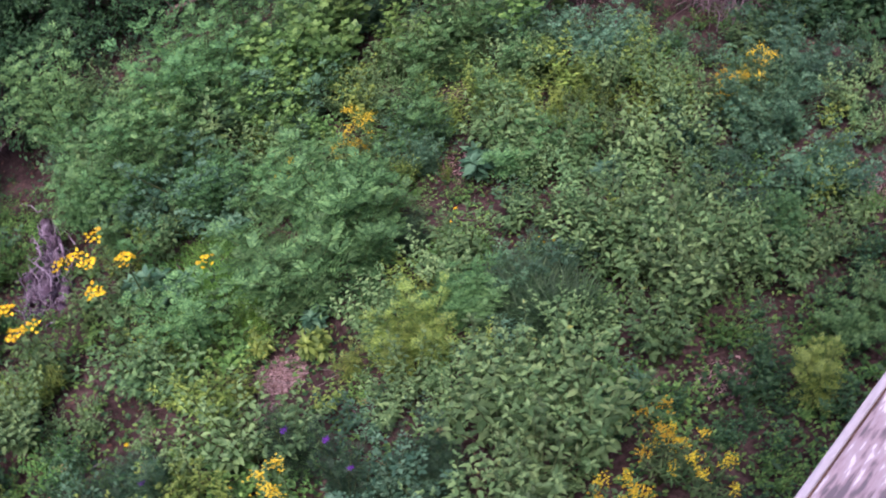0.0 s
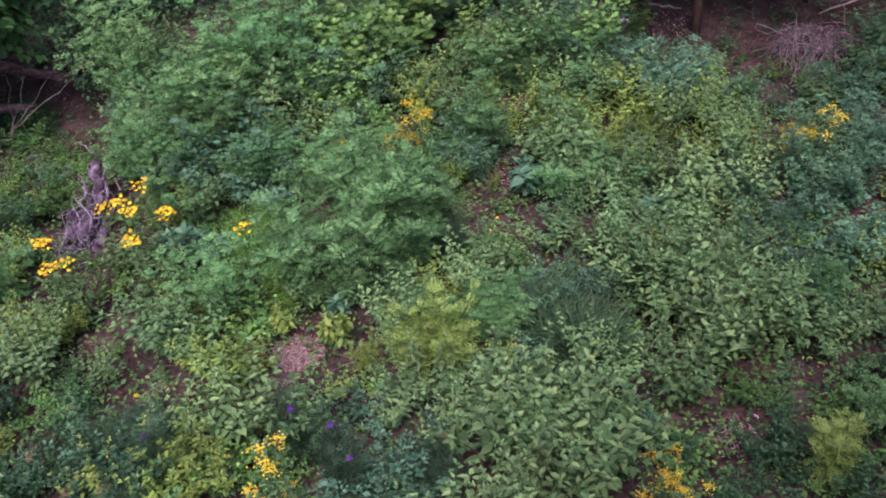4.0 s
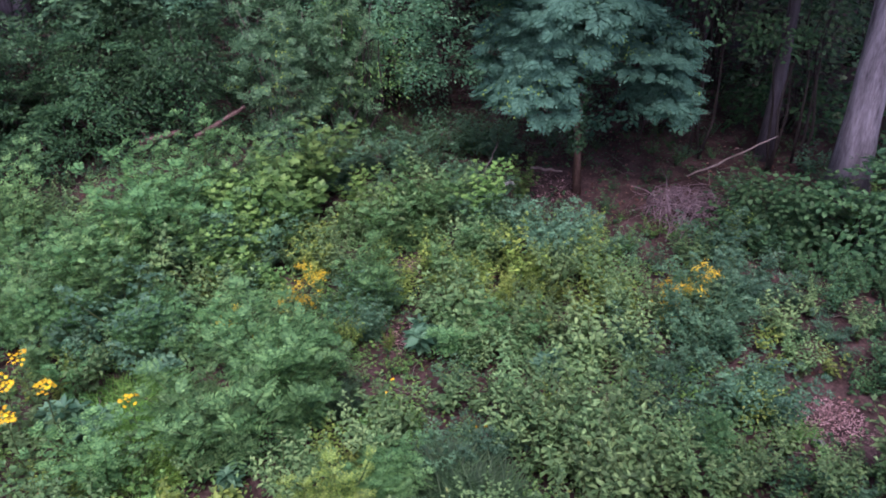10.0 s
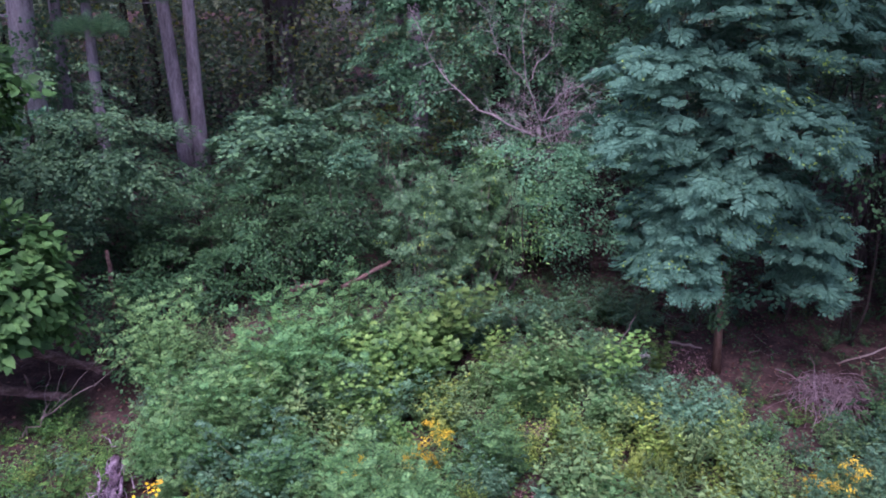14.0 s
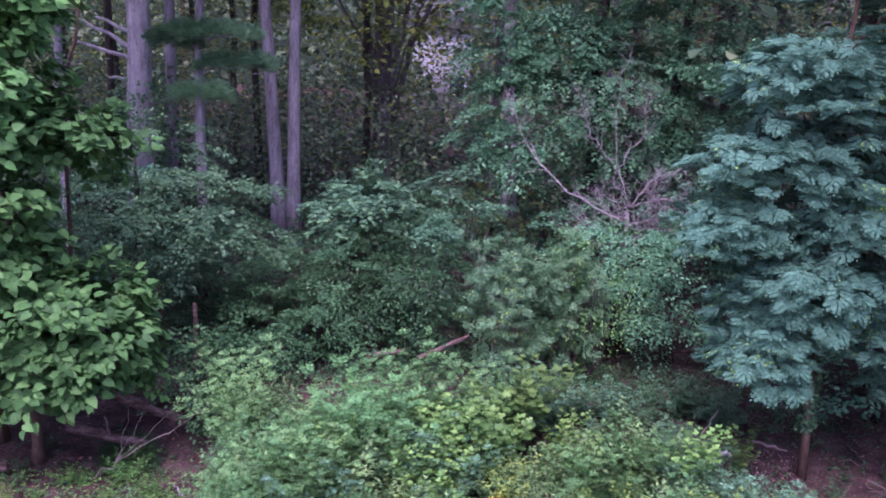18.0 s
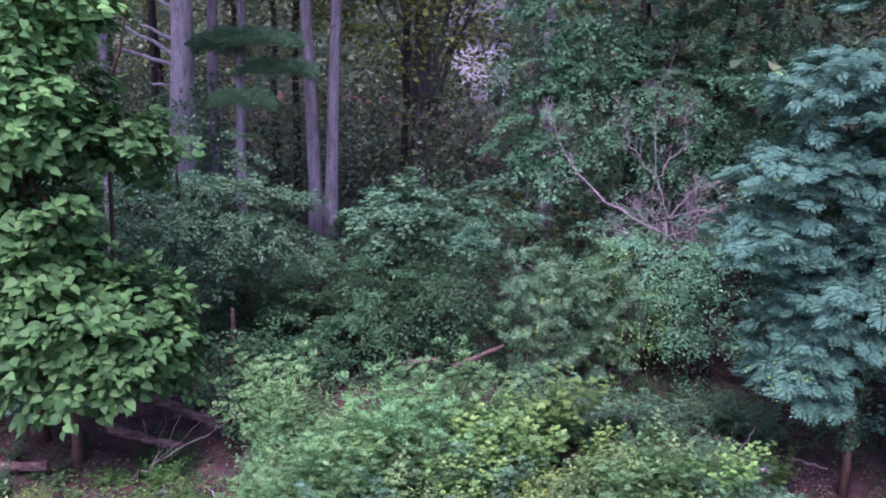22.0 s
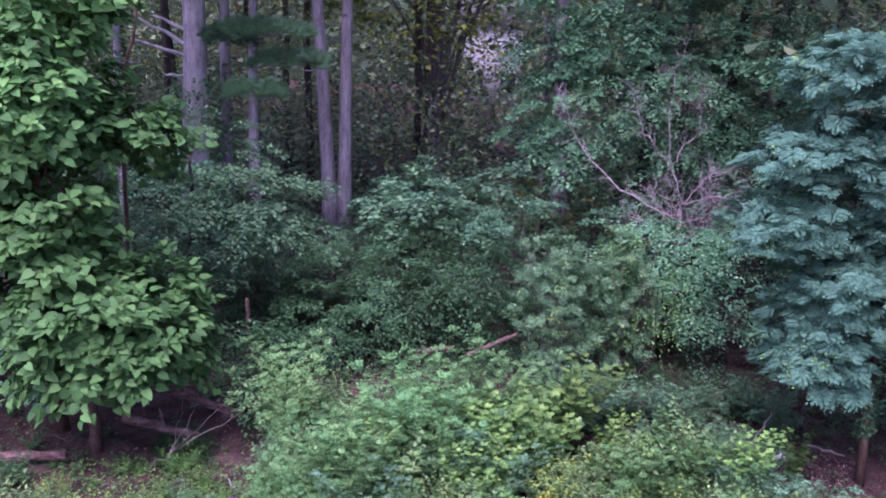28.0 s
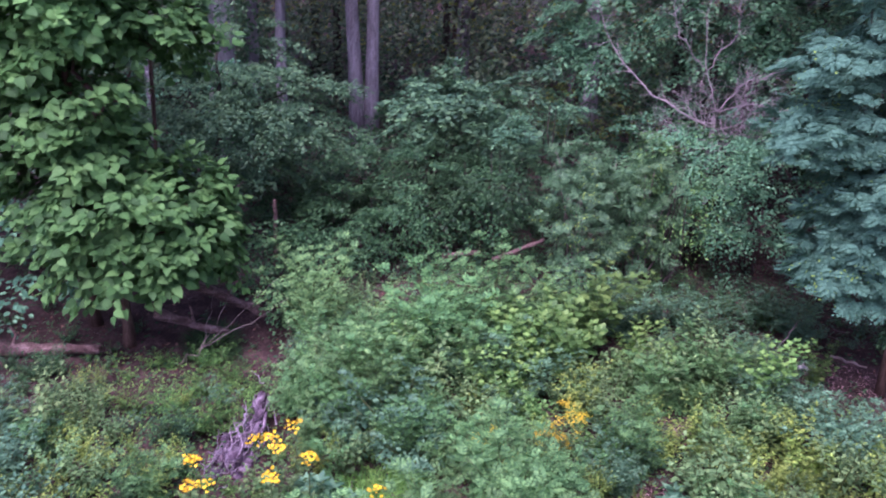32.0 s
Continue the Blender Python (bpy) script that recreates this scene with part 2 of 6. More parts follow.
class Heap:
    """Gathers vertices and faces and makes one mesh of them."""

    def __init__(self):
        self.v, self.l, self.n, self.count = [], [], [], 0

    def add(self, v, faces):
        flat = np.array([i for f in faces for i in f], np.int32)
        self.raw(np.asarray(v, float), flat, np.array([len(f) for f in faces], np.int32))

    def raw(self, v, loops, totals):
        self.v.append(v)
        self.l.append(loops + self.count)
        self.n.append(totals)
        self.count += len(v)

    def scatter(self, leaf, p, x, n, s):
        """Copies of a leaf (vertices, faces) at p, along x, facing n, of size s."""
        lv, lf = leaf
        p, s = np.asarray(p, float), np.broadcast_to(np.asarray(s, float), (len(p),))
        x = unit(np.asarray(x, float))
        y = unit(np.cross(n, x))
        z = np.cross(x, y)
        v = p[:, None] + s[:, None, None] * (lv[None, :, 0, None] * x[:, None] + lv[None, :, 1, None] * y[:, None] + lv[None, :, 2, None] * z[:, None])
        flat = np.array([i for f in lf for i in f], np.int32)
        loops = (flat[None] + (np.arange(len(p), dtype=np.int32) * len(lv))[:, None]).ravel()
        self.raw(v.reshape(-1, 3), loops, np.tile(np.array([len(f) for f in lf], np.int32), len(p)))

    def tube(self, pts, radii, sides=6, cap=True):
        pts = np.asarray(pts, float)
        radii = np.broadcast_to(np.asarray(radii, float), (len(pts),))
        t = unit(np.gradient(pts, axis=0))
        ref = np.array([0.31, 0.95, 0.05]) if abs(t[0][2]) > 0.8 else np.array([0.02, 0.05, 1.0])
        a = unit(np.cross(t, ref))
        b = np.cross(t, a)
        k = np.arange(sides) * 2 * np.pi / sides
        v = pts[:, None] + radii[:, None, None] * (np.cos(k)[None, :, None] * a[:, None] + np.sin(k)[None, :, None] * b[:, None])
        f = [(i * sides + j, i * sides + (j + 1) % sides, (i + 1) * sides + (j + 1) % sides, (i + 1) * sides + j) for i in range(len(pts) - 1) for j in range(sides)]
        if cap:
            f += [tuple(range(sides))[::-1], tuple((len(pts) - 1) * sides + j for j in range(sides))]
        self.add(v.reshape(-1, 3), f)

    def mesh(self, name, material, smooth=False):
        me = bpy.data.meshes.new(name)
        v, loops, totals = np.concatenate(self.v), np.concatenate(self.l), np.concatenate(self.n)
        me.vertices.add(len(v))
        me.vertices.foreach_set("co", v.astype(np.float32).ravel())
        me.loops.add(len(loops))
        me.loops.foreach_set("vertex_index", loops)
        me.polygons.add(len(totals))
        me.polygons.foreach_set("loop_start", np.r_[0, np.cumsum(totals)[:-1]].astype(np.int32))
        if smooth:
            me.polygons.foreach_set("use_smooth", np.ones(len(totals), bool))
        me.materials.append(material)
        me.update(calc_edges=True)
        return me


def part(name, heap, material, parent=None, label="", smooth=False, kind=""):
    ob = new(name, heap.mesh(name, material, smooth))
    if parent:
        ob.parent = parent
    return tagged(ob, label=label, kind=kind)


def thing(name, label, category, group="", at=(0, 0, 0)):
    ob = new(name)
    ob.empty_display_size = 0.1
    ob.location = at
    return tagged(ob, label=label, category=category, group=group)


# ---- leaf shapes, along x, one unit long ----
def arr(rows):
    return np.array(rows, float)


OVATE = (arr([(0, 0, 0), (0.25, 0.21, 0.05), (0.58, 0.20, 0.04), (1, 0, -0.10), (0.58, -0.20, 0.04), (0.25, -0.21, 0.05)]), [(0, 3, 2, 1), (0, 5, 4, 3)])
LANCE = (arr([(0, 0, 0), (0.3, 0.11, 0.03), (0.7, 0.09, 0.0), (1, 0, -0.12), (0.7, -0.09, 0.0), (0.3, -0.11, 0.03)]), [(0, 3, 2, 1), (0, 5, 4, 3)])
SMALL = (arr([(0, 0, 0), (0.45, 0.29, 0.07), (1, 0, -0.08), (0.45, -0.29, 0.07)]), [(0, 2, 1), (0, 3, 2)])
HEART = (arr([(0, 0, 0), (-0.1, 0.2, 0.02), (0.14, 0.42, 0.05), (0.55, 0.31, 0.02), (1, 0, -0.16), (0.55, -0.31, 0.02), (0.14, -0.42, 0.05), (-0.1, -0.2, 0.02), (0.45, 0, -0.03)]),
         [(0, 8, 3, 2, 1), (8, 4, 3), (0, 7, 6, 5, 8), (8, 5, 4)])
_k = np.arange(11) * 2 * np.pi / 11
LOBED = (np.concatenate([[(0.42, 0, 0)], np.stack([0.45 + (0.55 - 0.26 * (np.arange(11) % 2)) * np.cos(_k), (0.55 - 0.26 * (np.arange(11) % 2)) * np.sin(_k), 0.05 * np.cos(2 * _k)], 1)]),
         [(0, 1 + i, 1 + (i + 1) % 11) for i in range(11)])


def frond(pairs, leaflet, width, droop=0.25, slim=0.32):
    v, f = [], []
    for i in range(pairs + 1):
        u = (i + 1) / (pairs + 1)
        for side in (1, -1) if i < pairs else (0,):
            L = leaflet * (0.75 + 0.5 * np.sin(np.pi * min(u, 0.95)))
            d = np.array([0.45, side * 0.9, 0.05]) if side else np.array([1.0, 0, 0])
            d = d / np.linalg.norm(d)
            q = np.array([-d[1], d[0], 0]) * slim * L * 0.5
            o = np.array([u * 0.9, 0, -droop * u * u])
            b = len(v)
            v += [o, o + d * L * 0.5 + q, o + d * L - (0, 0, 0.15 * L), o + d * L * 0.5 - q]
            f.append((b, b + 3, b + 2, b + 1))
    return arr(v), f


FROND = frond(6, 0.28, 1, 0.25, 0.34)
LFROND = frond(4, 0.30, 1, 0.32, 0.56)
ROUND = (arr([(0, 0, 0), (0.22, 0.26, 0.05), (0.62, 0.31, 0.04), (1, 0, -0.08), (0.62, -0.31, 0.04), (0.22, -0.26, 0.05)]), [(0, 3, 2, 1), (0, 5, 4, 3)])
COMPOUND = frond(3, 0.36, 1, 0.22, 0.50)
ASHLEAF = frond(4, 0.32, 1, 0.30, 0.42)
TREFOIL = frond(1, 0.62, 1, 0.12, 0.62)
LOCUSTLEAF = frond(5, 0.30, 1, 0.14, 0.46)
FEATHER = frond(4, 0.34, 1, 0.15, 0.20)
BLADE = (arr([(0, 0.012, 0), (0, -0.012, 0), (0.35, 0.012, 0.10), (0.35, -0.012, 0.10), (0.72, 0.009, 0.06), (0.72, -0.009, 0.06), (1, 0, -0.12)]), [(0, 1, 3, 2), (2, 3, 5, 4), (4, 5, 6)])
_p = np.arange(16) * 2 * np.pi / 16
HEAD = (np.concatenate([[(0, 0, 0.10)], np.stack([(1 - 0.5 * (np.arange(16) % 2)) * 0.5 * np.cos(_p), (1 - 0.5 * (np.arange(16) % 2)) * 0.5 * np.sin(_p), 0 * _p], 1)]), [(0, 1 + i, 1 + (i + 1) % 16) for i in range(16)])
NEEDLES = (arr([w for i in range(9) for a in [(i - 4) * 0.22] for w in ((0, 0, 0), (np.cos(a) * 0.95, np.sin(a) * 0.8 + 0.016, 0.06 * (i % 3)), (np.cos(a) * 0.95, np.sin(a) * 0.8 - 0.016, 0.06 * (i % 3) - 0.03))]), [(3 * i, 3 * i + 1, 3 * i + 2) for i in range(9)])

# ---- ground ----
SOIL = [(6.6, 9.6, 0.35), (7.4, 10.0, 0.3), (6.2, 10.7, 0.3), (5.6, 9.7, 0.3), (4.0, 10.9, 0.3),
        (-3.6, 11.2, 0.6), (-3.3, 10.5, 0.4), (-4.7, 11.0, 0.7), (-5.3, 10.4, 0.5), (-4.2, 12.2, 0.5),
        (-4.15, 9.95, 0.42), (-3.6, 10.55, 0.35), (-2.6, 7.3, 0.32), (-2.35, 7.85, 0.22), (1.8, 7.45, 0.23), (-0.62, 5.25, 0.22), (-0.85, 4.85, 0.20), (5.2, 4.9, 0.34), (5.5, 4.45, 0.3), (2.65, 3.7, 0.12), (2.27, 8.75, 0.20), (-1.95, 5.95, 0.22), (-1.45, 6.05, 0.15),
        (5.9, 8.85, 0.40), (5.0, 10.35, 0.50), (4.3, 10.35, 0.25), (5.7, 6.5, 0.13), (1.75, 3.3, 0.13), (-3.5, 6.8, 0.15)]


# places kept clear of taller chance growth: flower stands, fine dark plants, soil seen over low growth
OPEN = [(-0.58, 4.2, 0.15), (-0.39, 3.65, 0.15), (-2.55, 8.15, 0.42), (0.14, 3.75, 0.36), (-1.77, 4.5, 0.30), (-0.6, 4.95, 0.30), (1.62, 5.0, 0.36), (1.6, 4.6, 0.3), (-0.3, 5.35, 0.22), (-0.66, 5.6, 0.25), (-1.75, 6.3, 0.5), (-2.45, 6.0, 0.42), (-2.5, 6.8, 0.45), (-2.4, 7.5, 0.45), (-1.0, 6.4, 0.4), (-0.9, 6.9, 0.35), (0.2, 4.95, 0.3),
        (1.9, 6.8, 0.35), (1.85, 7.2, 0.35), (2.2, 8.35, 0.28), (5.9, 8.85, 0.5), (5.55, 8.3, 0.42), (0.05, 6.4, 0.5), (-3.6, 9.7, 0.5), (-4.3, 9.4, 0.5), (5.1, 4.6, 0.4), (-3.9, 9.6, 0.7), (1.6, 2.9, 0.5), (0.7, 3.6, 0.5), (1.2, 3.4, 0.5), (0.85, 7.4, 0.3), (0.2, 7.0, 0.3)]


def is_open(x, y):
    return any((x - a) ** 2 + (y - b) ** 2 < r * r for a, b, r in OPEN)


def in_soil(x, y, grow=0.0):
    return any((x - a) ** 2 + (y - b) ** 2 < (r + grow) ** 2 for a, b, r in SOIL)


def ground_z(x, y):
    """Gentle swells, falling a little into the woods."""
    return 0.10 * np.sin(0.7 * x + 0.4) * np.sin(0.6 * y + 1.0) * np.clip(y / 6, 0, 1) - 0.02 * np.clip(y - 12, 0, 15)


gx = np.r_[np.linspace(-400, -20, 12), np.linspace(-16, 18, 69), np.linspace(22, 400, 12)]
gy = np.r_[np.linspace(-400, -14, 10), np.linspace(-10, 34, 89), np.linspace(40, 500, 14)]
hp = Heap()
XX, YY = np.meshgrid(gx, gy)
ZZ = ground_z(XX, YY) + rng.normal(0, 0.012, XX.shape)
nx = len(gx)
hp.add(np.stack([XX.ravel(), YY.ravel(), ZZ.ravel()], 1), [(j * nx + i, j * nx + i + 1, (j + 1) * nx + i + 1, (j + 1) * nx + i) for j in range(len(gy) - 1) for i in range(nx - 1)])
M_SOIL = rough_mat("soil", (0.022, 0.014, 0.012), (0.060, 0.036, 0.033), (0.14, 0.088, 0.082), 3.0, bump=0.8, fine=9.0)
tagged(part("ground", hp, M_SOIL, smooth=True), "uneven reddish-brown soil strewn with dead leaves under the plants", "ground", kind="structure")

# ---- plants of the clearing ----


def stems_of(heap, n, height, spread, r0=0.006, lean=0.35, steps=3):
    """n stems from one root; returns their points."""
    out = []
    for i in range(n):
        a = rng.uniform(0, 2 * np.pi)
        reach = spread * np.sqrt(rng.uniform(0.02, 1))
        h = height * rng.uniform(0.7, 1.05)
        u = np.linspace(0, 1, steps)
        off = reach * (0.25 * u + 0.75 * u ** 1.6)
        wob = rng.normal(0, 0.015, (steps, 2)) * u[:, None]
        pts = np.stack([np.cos(a) * off + wob[:, 0], np.sin(a) * off + wob[:, 1], h * (u - 0.12 * lean * u * u)], 1)
        heap.tube(pts, r0 * (1 - 0.7 * u), 3, False)
        out.append(pts)
    return out


def along(pts, u):
    k = u * (len(pts) - 1)
    i = min(int(k), len(pts) - 2)
    return pts[i] + (pts[i + 1] - pts[i]) * (k - i)


def foliage_on(heap, stems, leaf, size, pairs, start=0.2, tip=0.55, rise=0.25, flat=1.0, whorl=2, close=0.7, stray=0.15):
    P, X, N, S = [], [], [], []
    for pts in stems:
        turn = rng.uniform(0, np.pi)
        for i in range(pairs):
            u = start + (1 - start) * ((i + 0.5) / pairs) ** close
            o = along(pts, u)
            turn += 1.57 + rng.normal(0, 0.18)
            for k in range(whorl):
                a = turn + k * 2 * np.pi / whorl + rng.normal(0, 0.18)
                d = np.array([np.cos(a), np.sin(a), rise * (2 * u - 0.9) + rng.normal(0, stray)])
                P.append(o + d * 0.01)
                X.append(d)
                N.append(np.array([-d[0] * 0.3, -d[1] * 0.3, flat]) + rng.normal(0, stray, 3))
                S.append(size * (1.0 - (1 - tip) * u ** 2) * rng.uniform(0.75, 1.2))
        top = pts[-1]
        for k in range(4):
            a = rng.uniform(0, 6.28)
            d = np.array([np.cos(a), np.sin(a), 0.7])
            P.append(top)
            X.append(d)
            N.append(np.array([-d[0], -d[1], 1.0]))
            S.append(size * tip * rng.uniform(0.6, 1.0))
    heap.scatter(leaf, P, X, np.array(N), S)


def heads_on(heap, spots, size, per=1, wide=0.0, up=0.0):
    P = np.repeat(np.array(spots), per, 0) + rng.normal(0, 1, (len(spots) * per, 3)) * (wide, wide, wide * 0.5) + (0, 0, up)
    n = len(P)
    heap.scatter(HEAD, P, np.stack([np.cos(a := rng.uniform(0, 6.28, n)), np.sin(a), rng.normal(0, 0.25, n)], 1), rng.normal(0, 0.35, (n, 3)) + (0, -0.25, 1), size * rng.uniform(0.75, 1.2, n))


LIB = {}


def species(key, name, label, group, leaf, mat, n, height, spread, size, pairs, make=3, flower=None, **more):
    """Builds a few plants of one kind, out of which clump() takes copies."""
    LIB[key] = []
    for v in range(make):
        ob = thing(name, label, "plant", group, at=(0, 0, -60))
        hs, hf = Heap(), Heap()
        st = stems_of(hs, n + v, height, spread)
        foliage_on(hf, st, leaf, size, pairs, **more)
        part("stem", hs, M_STEM, ob, kind="stuff")
        part("foliage", hf, mat, ob, kind="stuff")
        if flower:
            kind, fm, fsize, count = flower
            tops = [p[-1] for p in st]
            if kind == "spray":
                hh = Heap()
                spots = []
                for p in st[:count]:
                    for q in range(5):
                        a, L = rng.uniform(0, 6.28), rng.uniform(0.02, 0.075)
                        for u in (0.5, 0.8, 1.0):
                            spots.append(p[-1] + np.array((np.cos(a) * L * u, np.sin(a) * L * u, 0.06 - 0.05 * u + rng.normal(0, 0.02))))
                heads_on(hh, spots, fsize, 3, 0.020, 0.03)
                part("flower_plume", hh, fm, ob, "plumes of tiny flowers", kind="stuff")
            else:
                for top in tops[:count]:
                    for k in range(12 if kind == "heads" else 1):
                        hh = Heap()
                        heads_on(hh, [top + rng.normal(0, 0.040 if kind == "heads" else 0.0, 3) * (1, 1, 0.6)], fsize, 1, 0.0, 0.05)
                        part("flower_head", hh, fm, ob)
        LIB[key].append(ob)


G = "wild plants in the clearing"
species("weed", "broadleaf_weed", "leafy green broadleaf weed growing in the overgrown clearing", G, OVATE, M_WEED, 11, 0.72, 0.34, 0.094, 7, make=5, tip=0.5, rise=0.05)
species("big", "tall_weed", "tall light-green weed with large pointed leaves in dense stand", G, OVATE, M_WEED, 13, 0.92, 0.36, 0.094, 8, make=4, tip=0.5, rise=0.05)
species("pale", "yellowing_weed", "pale yellow-green weed with fading leaves among the greens", G, OVATE, M_PALE, 11, 0.68, 0.32, 0.087, 7, make=3)
species("fresh", "lobed_sapling", "bright green sapling with lobed leaves above the undergrowth", G, LOBED, M_TULIP, 11, 1.05, 0.40, 0.122, 7, make=3)
species("woody", "leafy_shrub", "light green leafy shrub in the mound behind the clearing", G, COMPOUND, M_SUMAC, 19, 1.05, 0.52, 0.135, 6, make=4, tip=0.8, rise=0.35)
# next two kinds: dark leaf colour stands in for shade where they are set
species("shade", "shade_plant", "leafy plant with shade put into its dark green leaves", G, SMALL, M_SHRUB, 17, 0.62, 0.42, 0.072, 7, make=3, tip=0.8)
species("dim", "woodland_seedling", "seedling with rounded leaves, shade put into its dim green", G, SMALL, M_SHRUB, 15, 0.58, 0.40, 0.078, 6, make=3, tip=0.7)
species("low", "creeping_weed", "low small-leaved creeping weed covering the soil", G, SMALL, M_GREEN, 16, 0.36, 0.38, 0.068, 5, make=3)
species("bramble", "bramble_bush", "low arching bramble with small dull green leaves", G, TREFOIL, M_BLUE, 14, 0.68, 0.48, 0.105, 6, make=3)
species("vetch", "trailing_vine", "trailing vine with small grey-green leaves over other plants", G, SMALL, M_BLUE, 13, 0.55, 0.46, 0.078, 6, make=3, tip=0.8)
species("frond", "feathery_shrub", "bluish-green shrub with fern-like divided leaves", G, FROND, M_SUMAC, 13, 0.72, 0.42, 0.22, 4, make=3, rise=0.6)
species("yfrond", "feathery_weed", "yellow-green weed with soft feathery divided leaves", G, FROND, M_PALE, 9, 0.75, 0.28, 0.20, 4, make=2, rise=0.6)
species("sumac", "sumac_sapling", "young sumac with long green divided leaves in a mound", G, FROND, M_SUMAC, 10, 1.05, 0.50, 0.27, 6, make=3, rise=0.5)
species("fine", "fine_leaved_plant", "dark bluish plant with dense thread-fine foliage", G, FEATHER, M_FINE, 20, 0.80, 0.34, 0.14, 8, make=2, rise=0.8)
species("aster", "purple_aster", "dark fine-leaved plant with a few violet flowers", G, FEATHER, M_FINE, 9, 0.74, 0.12, 0.12, 8, make=1, flower=("stars", M_PURPLE, 0.08, 1), rise=0.8)
species("gold", "goldenrod", "goldenrod with arching plumes of deep yellow flowers", G, LANCE, M_WEED, 7, 0.85, 0.26, 0.11, 8, make=3, flower=("spray", M_GOLD, 0.021, 5))
species("star", "yellow_daisy", "slender weed with a few star-like yellow flowers", G, LANCE, M_WEED, 6, 0.70, 0.20, 0.12, 7, make=2, flower=("stars", M_YELLOW, 0.085, 1))
species("rosette", "milkweed_plant", "blue-green plant with whorls of broad drooping leaves", G, OVATE, M_BLUE, 4, 0.46, 0.14, 0.17, 4, make=2, start=0.45, tip=0.85, whorl=4, rise=0.1)
species("lime", "yellowing_sapling", "small sapling with long lime-yellow drooping leaves", G, OVATE, M_PALE, 5, 0.52, 0.16, 0.135, 4, make=2, start=0.4, tip=0.9, whorl=3, rise=-0.5)
species("seed", "faded_weed", "grey-green weed with faded tan seed heads", G, LANCE, M_BLUE, 9, 0.80, 0.30, 0.10, 9, make=2, flower=("spray", M_TAN, 0.016, 1))


def tuft_of(key, name, label, mat, n, length, spread):
    LIB[key] = []
    for v in range(2):
        ob = thing(name, label, "grass", G, at=(0, 0, -60))
        h = Heap()
        a = rng.uniform(0, 6.28, n)
        r = spread * np.sqrt(rng.uniform(0, 1, n))
        P = np.stack([r * np.cos(a), r * np.sin(a), 0 * a], 1)
        b = a + rng.normal(0, 0.8, n)
        X = np.stack([np.cos(b), np.sin(b), rng.uniform(0.3, 1.5, n)], 1)
        h.scatter(BLADE, P, X, np.stack([-np.cos(b), -np.sin(b), 0.8 + 0 * b], 1), length * rng.uniform(0.6, 1.15, n))
        part("grass_blade", h, mat, ob, kind="stuff")
        LIB[key].append(ob)


tuft_of("grass", "grass_tuft", "bright green tuft of tender grass", M_GRASS, 520, 0.27, 0.30)
tuft_of("dgrass", "grass_tuft", "dark drooping tuft of long coarse grass", M_DGRASS, 900, 0.40, 0.26)

used = {}
ROOTS = []
LUMPY = {"weed", "big", "pale", "woody", "shade", "dim", "low", "bramble", "vetch", "frond", "sumac", "fresh", "seed"}


def put(key, x, y, s=1.0, dz=0.0):
    """One plant of a kind, turned by chance, with its root in the ground."""
    ROOTS.append((x, y))
    i = used.get(key, 0)
    used[key] = i + 1
    src = LIB[key][i % len(LIB[key])]
    lump = noise.noise(Vector((x * 1.5, y * 1.5, 4.0))) + 0.5 * noise.noise(Vector((x * 3.4, y * 3.4, 8.0))) if key in LUMPY else 0.0
    s *= float(np.clip(1.0 + 0.5 * lump, 0.65, 1.3))
    m = Matrix.LocRotScale((x, y, float(ground_z(x, y)) - 0.02 + dz), Euler((rng.normal(0, 0.08), rng.normal(0, 0.08), rng.uniform(0, 6.28))), (s, s, s * rng.uniform(0.85, 1.1)))
    if i < len(LIB[key]):
        src.matrix_basis = m
        return src
    return copy_thing(src, m)


def clump(key, x, y, rx, ry, n, s=1.0, soil=0.05):
    """n plants of a kind scattered over an oval, clear of the bare soil."""
    for i in range(n):
        for _ in range(8):
            a, r = rng.uniform(0, 6.28), np.sqrt(rng.uniform(0, 1))
            px, py = x + rx * r * np.cos(a), y + ry * r * np.sin(a)
            if not in_soil(px, py, soil):
                put(key, px, py, s * rng.uniform(0.68, 1.25))
                break


# near rows, towards the house
clump("big", 1.0, 3.75, 0.55, 0.62, 18, 0.95)
clump("big", 2.35, 4.75, 0.65, 0.8, 18, 0.85)
clump("shade", 2.1, 3.45, 0.6, 0.4, 9, 0.65)
clump("weed", 2.9, 5.7, 0.9, 0.7, 20, 0.95)
clump("weed", 4.0, 4.5, 0.9, 0.9, 14, 0.8)
clump("shade", 3.9, 4.0, 1.0, 1.0, 14, 0.8)
clump("bramble", 4.3, 5.8, 0.9, 0.9, 16, 0.8)
clump("low", 3.0, 3.3, 0.9, 0.8, 14, 0.9)
clump("yfrond", 3.1, 3.2, 0.4, 0.4, 3, 0.7)
clump("shade", 3.3, 2.7, 0.9, 0.7, 14, 0.75)
clump("weed", 0.2, 2.4, 0.9, 0.6, 12, 0.8)
clump("shade", 1.6, 2.3, 0.9, 0.5, 12, 0.7)
clump("shade", 3.0, 1.6, 1.4, 0.8, 14, 0.8)
clump("shade", -1.6, 2.6, 1.3, 0.9, 16, 0.9)
for gx_, gy_ in ((1.35, 2.84), (1.25, 2.76), (1.72, 3.12), (1.82, 3.05), (1.94, 3.05), (1.87, 2.81)):
    put("gold", gx_, gy_, 0.82)
clump("low", 1.9, 3.9, 0.35, 0.5, 7)
put("dgrass", 1.62, 5.05, 1.1)
put("dgrass", 1.45, 5.25, 1.0)
put("dgrass", 1.8, 4.85, 0.9)
clump("yfrond", 0.2, 4.95, 0.28, 0.22, 6, 0.95)
